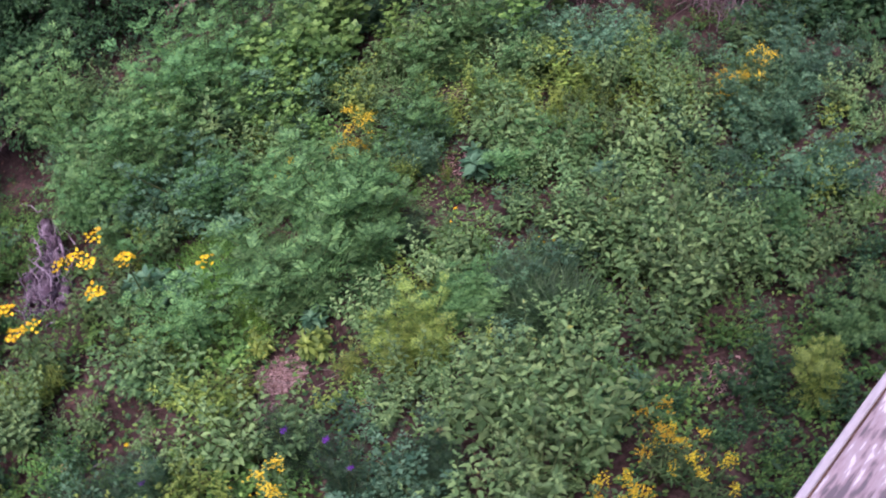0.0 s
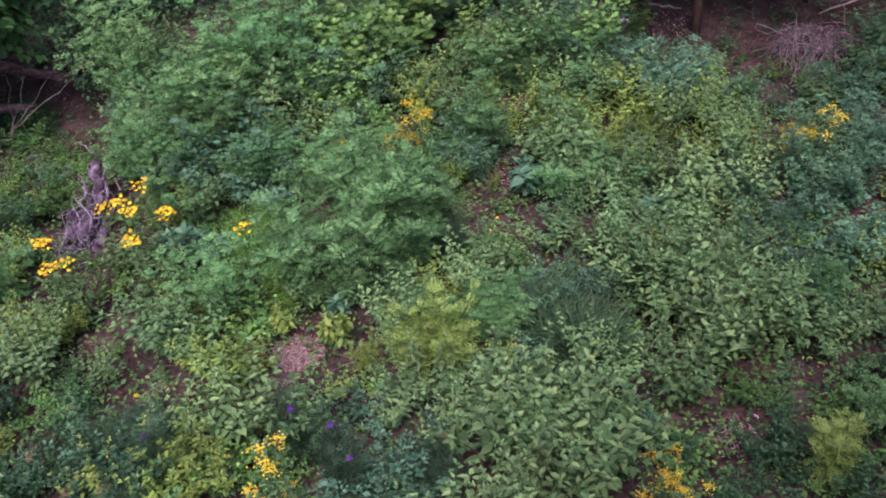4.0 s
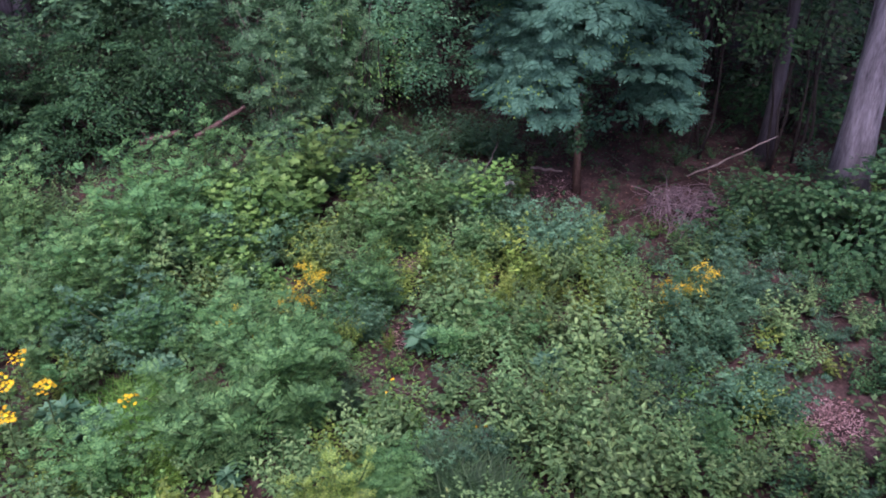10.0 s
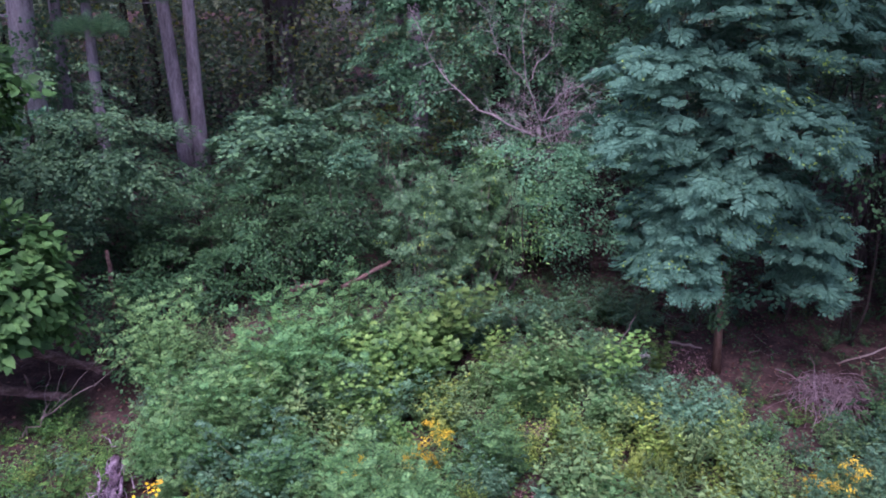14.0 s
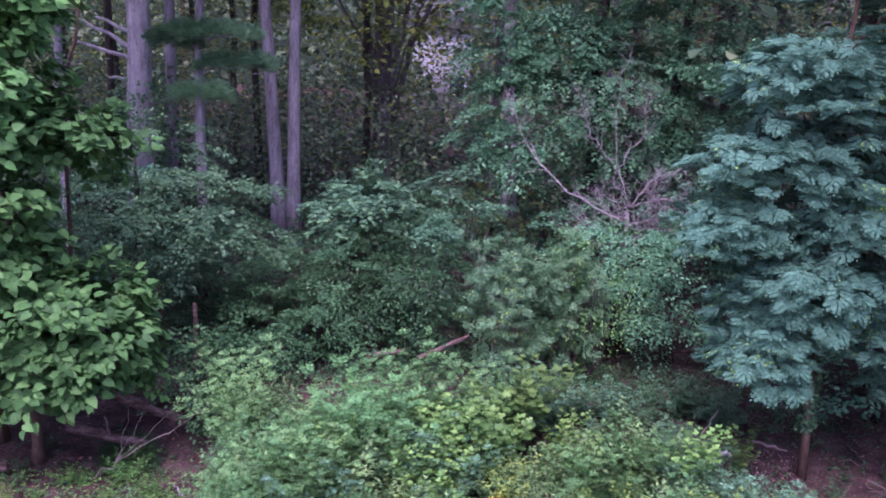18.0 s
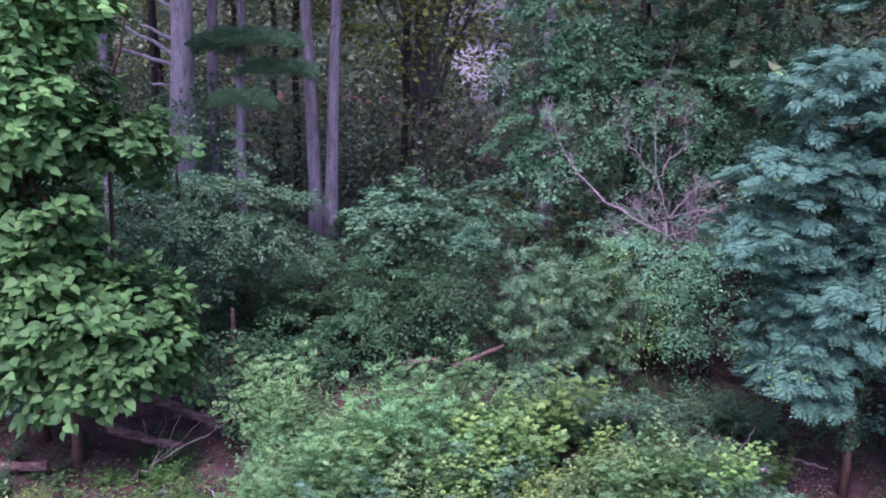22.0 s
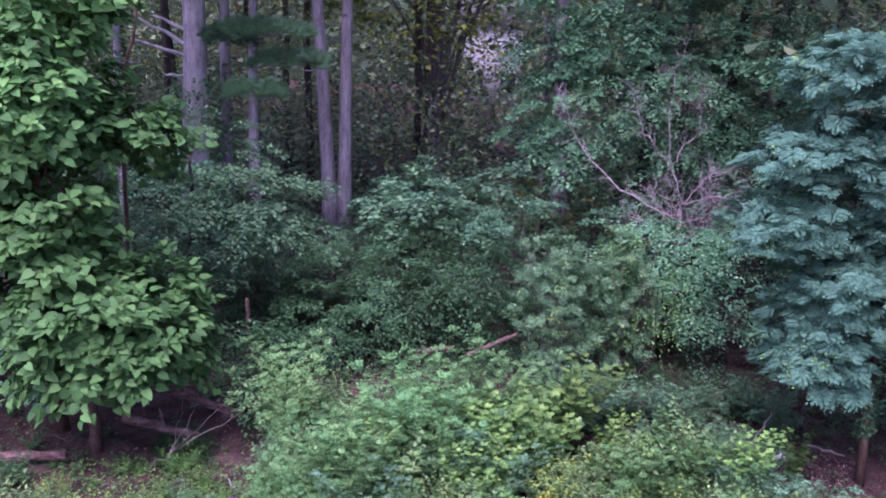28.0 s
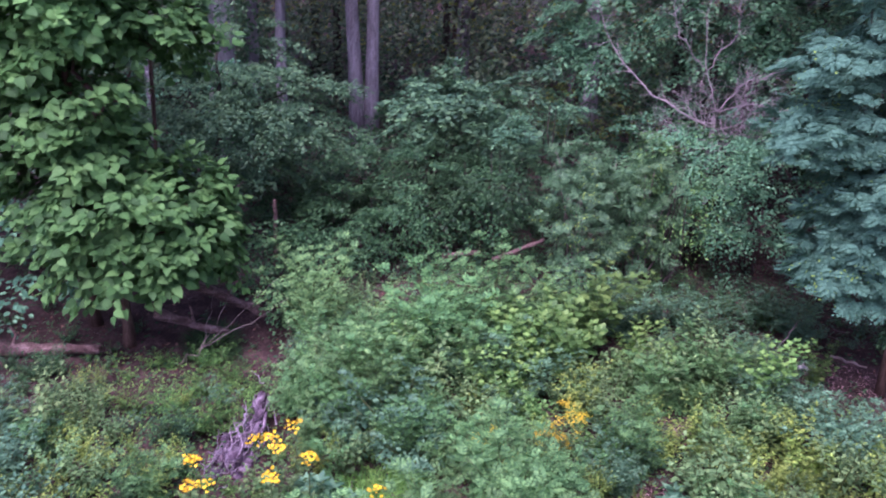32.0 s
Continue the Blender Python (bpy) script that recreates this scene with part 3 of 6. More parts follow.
clump("yfrond", 0.62, 4.95, 0.22, 0.2, 4, 1.0)
clump("sumac", 0.95, 5.25, 0.32, 0.25, 5, 0.62)
clump("weed", 0.55, 4.45, 0.35, 0.25, 6, 0.8)
clump("fine", 0.14, 3.72, 0.30, 0.42, 9, 0.85)
clump("seed", 0.15, 3.9, 0.35, 0.4, 5, 0.9)
clump("bramble", -0.2, 3.6, 0.3, 0.4, 5, 0.8)
for ax_, ay_ in ((-0.33, 3.98), (-0.58, 4.21), (-0.39, 3.65), (-1.63, 4.22)):
    put("aster", ax_, ay_, 1.05)
clump("fine", -1.77, 4.5, 0.28, 0.35, 7, 0.78)
clump("pale", -1.55, 4.2, 0.25, 0.3, 3, 0.8)
clump("shade", -1.9, 4.3, 0.4, 0.4, 5, 0.8)
clump("seed", -2.0, 4.35, 0.45, 0.4, 6, 0.9)
clump("pale", -1.38, 4.15, 0.22, 0.25, 4, 1.0)
clump("low", -1.0, 4.1, 0.4, 0.4, 7)
clump("weed", -0.8, 4.35, 0.25, 0.2, 5, 0.65)
clump("gold", -0.67, 3.6, 0.12, 0.1, 3, 0.85)
clump("star", -0.95, 3.85, 0.3, 0.3, 4, 0.7)
clump("star", -1.6, 5.1, 0.3, 0.2, 2, 0.8)
clump("seed", 0.3, 4.45, 0.4, 0.3, 4, 0.9)
clump("low", -1.3, 3.3, 0.8, 0.6, 12)
# middle
put("lime", -0.3, 5.42, 0.78)
put("lime", -0.2, 5.35, 0.70)
put("lime", -0.66, 5.6, 0.74)
put("lime", -0.74, 5.7, 0.70)
clump("pale", -1.15, 5.2, 0.35, 0.35, 7, 0.8)
clump("low", -0.95, 5.75, 0.2, 0.2, 4, 1.2)
clump("pale", -1.25, 5.75, 0.2, 0.15, 3, 0.6)
clump("weed", -1.5, 5.5, 0.35, 0.3, 6, 0.75)
clump("weed", -2.5, 5.5, 0.6, 0.4, 8, 0.75)
clump("shade", -2.6, 4.7, 0.6, 0.5, 8, 0.8)
clump("pale", -2.6, 5.85, 0.5, 0.35, 7, 0.8)
clump("low", -2.3, 4.9, 0.7, 0.4, 6, 0.8)
clump("pale", -1.9, 5.95, 0.3, 0.15, 4, 0.65)


def coneflower(x, y, z, heads):
    """A leafy plant whose one tall stem ends in a tight cluster of flowers."""
    ob = thing("yellow_coneflower", "leafy plant topped with a tight cluster of bright yellow flowers", "plant", G, at=(x, y, float(ground_z(x, y)) - 0.02))
    hs, hf = Heap(), Heap()
    st = stems_of(hs, 4, z * 0.62, 0.2)
    tall_stem = np.array([(0, 0.06, 0), (rng.normal(0, 0.02), 0.04, z * 0.5), (0, 0, z)])
    hs.tube(tall_stem, 0.008 * np.linspace(1, 0.6, 3), 4, False)
    foliage_on(hf, st, OVATE, 0.10, 6)
    foliage_on(hf, [tall_stem * (1, 1, 0.9)], OVATE, 0.10, 7, start=0.15, tip=0.6)
    part("stem", hs, M_STEM, ob, kind="stuff")
    part("foliage", hf, M_WEED, ob, kind="stuff")
    heads = int(heads * 1.5)
    for i in range(heads):
        hh = Heap()
        a, r = i * 2.4, 0.080 * np.sqrt((i + 0.3) / heads)
        heads_on(hh, [(r * np.cos(a), r * np.sin(a), z + 0.05 - 2.0 * r * r + rng.normal(0, 0.02))], 0.046, 1, 0.0, 0.0)
        part("flower_head", hh, M_YELLOW, ob)


for fx, fy, fz, fn in ((-1.78, 6.87, 0.9, 9), (-2.09, 6.63, 0.86, 10), (-1.96, 6.70, 0.86, 10), (-1.86, 6.55, 0.86, 13), (-1.53, 6.40, 0.9, 16), (-1.80, 6.12, 0.86, 14), (-2.55, 6.28, 0.82, 16), (-2.46, 5.96, 0.8, 12), (-2.33, 5.99, 0.8, 8), (-0.89, 6.18, 0.8, 7)):
    coneflower(fx, fy, fz - 0.06, fn)
put("rosette", -1.55, 6.72, 1.0)
put("rosette", -1.36, 6.62, 1.05)
for gx_, gy_ in ((-1.05, 6.5), (-0.95, 6.8), (-0.8, 7.1), (-0.9, 5.95)):
    put("grass", gx_, gy_, 1.0)
clump("frond", 0.12, 6.45, 0.65, 0.55, 16, 1.0)
put("rosette", -0.15, 5.75, 0.75)
clump("weed", 0.4, 5.55, 0.5, 0.25, 7, 0.75)
clump("pale", 0.75, 5.6, 0.25, 0.2, 3, 0.8)
clump("gold", 0.2, 7.3, 0.22, 0.3, 5, 0.85)
clump("gold", 0.85, 7.75, 0.3, 0.18, 5, 0.9)
clump("pale", 0.55, 7.3, 0.4, 0.4, 6, 0.85)
clump("fine", 1.03, 6.5, 0.28, 0.2, 4, 0.75)
clump("weed", 1.1, 5.95, 0.3, 0.25, 5, 0.75)
clump("star", 1.25, 6.42, 0.12, 0.06, 2, 0.85)
clump("star", 1.85, 5.75, 0.14, 0.08, 3, 0.85)
clump("low", 1.4, 6.1, 0.4, 0.3, 7, 1.0)
put("rosette", 1.88, 7.15, 1.0)
put("rosette", 2.08, 7.1, 0.95)
clump("weed", 2.5, 6.5, 0.45, 0.35, 9, 0.8)
clump("weed", 2.4, 7.2, 0.35, 0.4, 7, 0.8)
put("rosette", 3.0, 6.35, 0.8)
clump("bramble", 1.9, 5.45, 0.5, 0.25, 6, 0.7)
clump("bramble", 1.5, 7.9, 0.4, 0.4, 6, 0.7)
clump("pale", 3.05, 7.6, 0.4, 0.45, 9, 0.95)
clump("pale", 3.4, 8.1, 0.2, 0.25, 4, 1.1)
clump("pale", 3.95, 7.1, 0.45, 0.3, 8, 0.85)
clump("pale", 2.2, 8.2, 0.5, 0.3, 6, 0.8)
clump("gold", 4.55, 6.65, 0.28, 0.18, 6, 0.85)
clump("weed", 3.6, 6.3, 0.5, 0.35, 9, 0.8)
clump("weed", 4.5, 7.2, 0.7, 0.4, 10, 0.8)
clump("bramble", 5.3, 6.2, 0.7, 0.8, 12, 0.75)
clump("shade", 5.7, 7.6, 0.7, 0.5, 6, 0.8)
clump("bramble", 5.4, 7.4, 0.6, 0.6, 6, 0.85)
clump("shade", 6.2, 5.6, 0.7, 0.8, 9, 0.85)
clump("weed", 6.0, 5.6, 0.7, 0.8, 4, 0.85)
clump("weed", 5.9, 4.0, 0.9, 0.8, 12, 0.9)
clump("low", 4.4, 5.0, 0.6, 0.8, 8, 0.9)
# the mound at the back of the clearing
clump("woody", -0.75, 9.2, 0.9, 0.6, 7, 1.0)
clump("sumac", -0.75, 9.2, 0.9, 0.6, 3, 1.0)
clump("weed", -0.75, 9.2, 1.0, 0.7, 8, 1.25)
clump("fresh", -1.2, 9.0, 1.2, 0.6, 5, 0.9)
clump("woody", -1.85, 9.0, 0.5, 0.6, 7, 0.85)
clump("sumac", -1.9, 9.6, 0.4, 0.6, 2, 0.8)
clump("fresh", 0.6, 9.6, 0.5, 0.45, 11, 1.0)
clump("fresh", 0.45, 8.75, 0.4, 0.4, 6, 0.8)
clump("woody", -1.4, 8.05, 1.0, 0.55, 11, 0.75)
clump("bramble", -1.4, 8.0, 1.0, 0.6, 8, 0.95)
clump("woody", -0.4, 7.95, 0.8, 0.45, 7, 0.7)
clump("weed", -0.4, 7.9, 0.8, 0.5, 7, 0.9)
clump("weed", 1.4, 9.0, 0.6, 0.6, 12, 0.85)
clump("fresh", 1.9, 9.6, 0.6, 0.45, 7, 0.75)
clump("weed", 2.4, 9.7, 0.8, 0.6, 12, 1.1)
clump("woody", 2.6, 9.8, 0.7, 0.4, 3, 0.75)
clump("fresh", 3.1, 9.5, 0.5, 0.4, 4, 0.75)
clump("low", 1.2, 8.2, 0.5, 0.4, 7, 1.1)
clump("weed", 2.9, 8.9, 0.6, 0.5, 10, 0.85)
clump("bramble", 3.6, 9.2, 0.5, 0.5, 8, 0.85)
put("sumac", 3.1, 9.95, 0.75)
clump("woody", -2.0, 8.45, 0.35, 0.3, 4, 0.75)
clump("woody", -0.2, 10.3, 1.2, 0.5, 10, 0.95)
clump("sumac", -0.2, 10.3, 1.2, 0.5, 3, 0.95)
clump("bramble", 1.6, 10.7, 1.2, 0.5, 14, 1.0)
clump("low", -3.0, 8.7, 0.4, 0.4, 6, 0.9)
clump("pale", -3.6, 7.2, 0.8, 0.6, 8, 0.8)
clump("shade", -3.6, 7.2, 0.8, 0.6, 7, 0.8)
clump("pale", -4.3, 6.4, 0.7, 0.6, 5, 0.8)
clump("shade", -4.3, 6.4, 0.7, 0.6, 6, 0.8)
clump("weed", -4.6, 7.6, 0.6, 0.4, 9, 1.0)
clump("bramble", -5.4, 7.2, 0.8, 0.8, 12, 1.0)
clump("shade", -3.4, 5.6, 0.8, 0.7, 10, 0.8)
clump("low", -3.5, 8.2, 0.8, 0.5, 12, 1.0)
clump("pale", -4.2, 8.4, 0.8, 0.35, 5, 0.65)
clump("weed", -4.3, 4.6, 1.0, 0.9, 14, 0.9)
clump("shade", 6.6, 7.9, 0.8, 0.5, 12, 1.15)
clump("dim", 7.5, 8.6, 0.5, 0.4, 7, 0.6)
clump("shade", 6.6, 7.0, 0.6, 0.6, 9, 0.8)
clump("dim", 7.4, 7.4, 0.5, 0.4, 8, 0.85)
clump("fresh", 7.6, 7.6, 0.35, 0.3, 5, 0.7)
clump("dim", 6.9, 8.2, 0.5, 0.3, 7, 0.8)
clump("bramble", 4.3, 8.4, 0.6, 0.5, 9, 0.8)
clump("dim", 7.0, 9.6, 0.9, 0.6, 7, 0.6)
clump("dim", 5.9, 10.4, 0.7, 0.6, 5, 0.6)

clump("pale", 2.7, 7.9, 0.5, 0.4, 7, 1.05)
clump("weed", 3.5, 7.5, 0.6, 0.4, 6, 0.9)
clump("pale", 3.9, 7.5, 0.3, 0.3, 3, 1.0)
clump("frond", 2.9, 8.3, 0.5, 0.3, 3, 0.9)
clump("pale", 1.3, 7.3, 0.3, 0.3, 4, 0.85)
clump("yfrond", 3.2, 8.0, 0.5, 0.4, 4, 0.9)
for gx_, gy_ in ((-0.85, 6.4), (-1.15, 6.65), (-1.0, 7.05), (-1.05, 6.0)):
    put("grass", gx_, gy_, 1.15)
clump("dim", 6.9, 6.3, 0.6, 0.5, 9, 0.9)
clump("dim", -5.5, 8.75, 0.7, 0.3, 10, 1.0)
clump("dim", -5.0, 8.5, 0.5, 0.3, 6, 0.8)
clump("big", 1.05, 3.7, 0.4, 0.45, 6, 1.0)
# growth on the slope behind the mound
clump("bramble", 2.6, 11.2, 0.7, 0.4, 8, 0.9)
clump("weed", 2.0, 10.9, 0.6, 0.4, 7, 0.85)
clump("dim", 3.4, 11.9, 0.8, 0.7, 14, 1.0)
clump("bramble", 4.2, 11.6, 0.6, 0.5, 8, 0.85)
clump("dim", 2.2, 12.2, 0.8, 0.4, 9, 0.9)
clump("dim", -2.6, 11.6, 0.6, 0.6, 9, 1.0)
clump("bramble", 3.7, 10.5, 0.4, 0.5, 6, 0.8)
clump("weed", 3.4, 9.9, 0.4, 0.4, 6, 0.8)
# variety on the mound
clump("pale", -0.3, 8.55, 0.5, 0.25, 6, 0.95)
clump("pale", 1.1, 8.7, 0.5, 0.3, 6, 0.9)
clump("weed", -1.9, 8.6, 0.6, 0.4, 7, 1.0)
clump("frond", 2.1, 9.2, 0.6, 0.4, 6, 1.0)
clump("bramble", 0.1, 9.1, 0.5, 0.4, 7, 1.25)
clump("bramble", -2.15, 9.7, 0.35, 0.5, 6, 1.0)
clump("weed", -1.9, 10.8, 0.4, 0.6, 6, 1.0)
clump("fresh", 0.75, 9.9, 0.55, 0.35, 8, 1.15)
clump("fresh", 0.35, 9.3, 0.4, 0.3, 5, 1.0)
clump("sumac", 0.0, 10.0, 0.5, 0.3, 3, 1.0)
clump("pale", 2.6, 8.4, 0.5, 0.4, 6, 0.9)
clump("woody", -1.3, 9.7, 0.8, 0.4, 6, 1.05)

# whatever fills the room between them
def fill(x0, x1, y0, y1, step, near, kinds, s):
    for x in np.arange(x0, x1, step):
        for y in np.arange(y0, y1, step):
            px, py = x + rng.uniform(-0.45, 0.45) * step, y + rng.uniform(-0.45, 0.45) * step
            if in_soil(px, py, 0.1) or min((px - a) ** 2 + (py - b) ** 2 for a, b in ROOTS) < near ** 2:
                continue
            if is_open(px, py):
                put("low", px, py, 0.75)
                continue
            w = noise.noise(Vector((px * 0.55, py * 0.55, 9.0))) * 0.9 + 0.5 + rng.normal(0, 0.12)
            put(kinds[int(np.clip(w, 0, 0.999) * len(kinds))], px, py, s * rng.uniform(0.8, 1.15))


fill(-5.2, -0.8, 2.4, 5.0, 0.30, 0.225, ("shade", "vetch", "low", "weed", "shade"), 0.8)
fill(-5.2, -2.6, 5.0, 8.6, 0.30, 0.225, ("shade", "vetch", "weed", "pale", "shade"), 0.8)
fill(-5.2, 1.0, 2.4, 8.6, 0.30, 0.225, ("vetch", "weed", "pale", "low", "weed", "weed", "pale"), 0.85)
fill(2.2, 5.5, 2.2, 5.4, 0.27, 0.18, ("weed", "low", "shade", "weed", "vetch"), 0.88)
fill(1.0, 7.2, 2.4, 8.6, 0.30, 0.225, ("vetch", "weed", "pale", "weed", "weed", "vetch", "pale"), 0.8)
fill(-2.5, 4.2, 8.6, 11.0, 0.38, 0.30, ("vetch", "woody", "weed", "fresh", "woody", "low"), 0.9)
fill(-6.0, -2.8, 8.6, 9.5, 0.42, 0.32, ("dim", "dim"), 0.6)
fill(-6.0, -3.0, 9.5, 13.4, 0.7, 0.5, ("dim", "dim"), 0.6)
fill(-2.6, 4.2, 11.0, 13.4, 0.33, 0.26, ("dim", "dim", "vetch", "dim"), 0.78)
fill(4.2, 10.5, 8.2, 13.5, 0.42, 0.32, ("dim", "dim", "vetch", "dim"), 0.75)
fill(6.8, 9.5, 3.5, 8.2, 0.42, 0.32, ("dim", "dim", "vetch", "dim"), 0.8)
fill(-8.0, -5.0, 4.0, 13.0, 0.5, 0.38, ("dim", "dim"), 0.9)

clump("low", -3.7, 9.55, 0.6, 0.35, 10, 0.7)
clump("dim", -4.0, 10.2, 0.8, 0.5, 8, 0.6)
clump("dgrass", -3.5, 9.9, 0.5, 0.4, 5, 0.7)
clump("dim", -3.2, 10.9, 0.4, 0.6, 6, 0.7)

# sprigs of other kinds that stand up through the carpet
for i in range(160):
    px, py = rng.uniform(-5, 5.2), rng.uniform(2.6, 9.8)
    if not in_soil(px, py, 0.0) and not is_open(px, py) and not (px < -2.5 and py > 7.8):
        put(("pale", "woody", "weed", "frond", "seed", "low", "pale", "low", "vetch", "weed")[i % 10], px, py, rng.uniform(0.7, 1.0))

# low cover and dead leaves on the soil
def cover(name, label, leaf, mat, n, x0, x1, y0, y1, size, z0, z1, bare, gap):
    h = Heap()
    x, y = rng.uniform(x0, x1, n), rng.uniform(y0, y1, n)
    keep = np.array([noise.noise(Vector((a * 0.9, b * 0.9, 3.0))) > gap and (bare or not in_soil(a, b, -0.08)) for a, b in zip(x, y)])
    x, y = x[keep], y[keep]
    k = len(x)
    a = rng.uniform(0, 6.28, k)
    P = np.stack([x, y, ground_z(x, y) + rng.uniform(z0, z1, k)], 1)
    h.scatter(leaf, P, np.stack([np.cos(a), np.sin(a), rng.normal(0, 0.25, k)], 1), rng.normal(0, 0.3, (k, 3)) + (0, 0, 1), size * rng.uniform(0.6, 1.3, k))
    tagged(part(name, h, mat), label, "undergrowth", kind="stuff")


cover("ground_cover", "low green undergrowth carpeting the clearing between taller plants", SMALL, M_GREEN, 24000, -5, 5, 1.5, 9.5, 0.05, 0.02, 0.12, False, -0.5)
# this cover's dark green paints the shade in gaps between plants
cover("ground_cover", "seedlings and vines over the soil, dark green for shade in gaps", SMALL, M_SHRUB, 34000, -8, 11, 1, 15, 0.062, 0.02, 0.14, False, -0.6)
cover("leaf_litter", "brown and pinkish dead leaves lying on bare soil", SMALL, M_LITTER, 16000, -9, 12, 1, 20, 0.055, 0.005, 0.03, True, -1.0)


def chips(x, y, r, n):
    """A patch of pale wood chips and straw."""
    h = Heap()
    a, q, b = rng.uniform(0, 6.28, n), r * np.sqrt(rng.uniform(0, 1, n)), rng.uniform(0, 6.28, n)
    px, py = x + q * np.cos(a) * 1.2, y + q * np.sin(a)
    h.scatter(LANCE, np.stack([px, py, ground_z(px, py) + rng.uniform(0.01, 0.05, n)], 1), np.stack([np.cos(b), np.sin(b), rng.normal(0, 0.2, n)], 1), rng.normal(0, 0.35, (n, 3)) + (0, 0, 1), rng.uniform(0.02, 0.042, n))
    tagged(part("wood_chip", h, M_CHIP), "pale pinkish wood chips spread on bare soil", "wood chips", kind="stuff")


M_CHIP = leaf_mat("pale_wood_chip", (0.18, 0.10, 0.10), (0.30, 0.185, 0.18), (0.42, 0.29, 0.285), glow=0.02, rough=0.85)
chips(-0.6, 5.34, 0.2, 1500)
chips(-0.85, 5.0, 0.2, 350)
chips(5.15, 4.9, 0.3, 1100)
chips(5.6, 4.45, 0.28, 500)
chips(4.6, 10.3, 0.45, 500)
chips(2.27, 8.75, 0.25, 350)
chips(4.7, 5.1, 0.3, 400)
chips(2.65, 3.7, 0.22, 350)
chips(1.75, 7.45, 0.26, 380)

# ---- trees and shrubs ----


def crown(heap, leaf, c, r, clusters, per, size, spread=0.3, droop=0.35, inner=0.55, up=0.8, low=-0.85, face=0.25, mess=0.25, thick=0.035):
    """Leaves in flat drooping sprays that reach out of an uneven, lobed cloud round c."""
    c, r = np.asarray(c, float), np.asarray(r, float)
    d = unit(rng.normal(0, 1, (clusters, 3)))
    d = d[d[:, 2] > low]
    rad = inner + (1 - inner) * rng.uniform(0, 1, len(d)) ** 0.6
    ph = rng.uniform(0, 6.28, 3)
    rad *= 1 + 0.14 * np.sin(4 * d[:, 0] + ph[0]) + 0.14 * np.sin(5 * d[:, 1] + ph[1]) + 0.12 * np.sin(6 * d[:, 2] + ph[2])
    cc = c + d * rad[:, None] * r
    k = len(cc)
    ax = unit(d * (1, 1, 0.25) + rng.normal(0, 0.35, (k, 3)) * (1, 1, 0.35))
    lat = unit(np.cross(ax, (0, 0, 1.0)))
    L = spread * 1.5 * rng.uniform(0.6, 1.4, k)
    n = k * per
    ax, lat, L, cc, o = (np.repeat(v, per, 0) for v in (ax, lat, L, cc, unit(d * (1, 1, 0.5))))
    if per >= 20:
        # side twigs along each spray, with leaves in two rows along each twig
        twigs = max(4, int(round(np.sqrt(per * 1.5))))
        j = np.tile(np.arange(per), k)
        u = (j // twigs + rng.uniform(0.35, 0.9, n)) / np.ceil(per / twigs)
        tm = (j % twigs + 0.3) / twigs
        hand = np.where(j % 2 == 0, 1.0, -1.0)
        side = hand * u * 0.52 * (1 - 0.6 * tm) * np.repeat(rng.uniform(0.75, 1.25, k * 1), per)
        t = tm * 0.85 + 0.22 * u
    else:
        t = rng.uniform(-0.25, 1, n)
        side = rng.uniform(-1, 1, n) * (1 - 0.55 * np.clip(t, 0, 1)) * 0.6
    P = cc + ax * (t * L)[:, None] + lat * (side * L)[:, None] + rng.normal(0, thick, (n, 3))
    P[:, 2] -= droop * np.clip(t, 0, 1) ** 2 * L
    X = ax * (0.45 + 0.5 * t)[:, None] + lat * (np.sign(side) * 0.8 + rng.normal(0, 0.4, n))[:, None] + np.stack([0 * t, 0 * t, -droop * (0.3 + 0.6 * np.clip(t, 0, 1))], 1) + rng.normal(0, mess, (n, 3))
    N = o * face + (0, 0, up) + rng.normal(0, 0.12 + 0.5 * mess, (n, 3))
    heap.scatter(leaf, P, X, N, size * rng.uniform(0.7, 1.2, n))


def bent(a, b, k=7, sway=0.05):
    """A way from a to b that wanders a little."""
    a, b = np.asarray(a, float), np.asarray(b, float)
    u = np.linspace(0, 1, k)[:, None]
    w = rng.normal(0, sway, (k, 3)) * np.sin(np.pi * u)
    return a + (b - a) * u + w


def gz(x, y, up=0.0):
    return (x, y, float(ground_z(x, y)) - 0.05 + up)


def flared(pts, r, top):
    u = np.linspace(0, 1, len(pts))
    return r * (1 - (1 - top) * u) * (1 + 0.55 * np.exp(-u * len(pts) * 1.1))


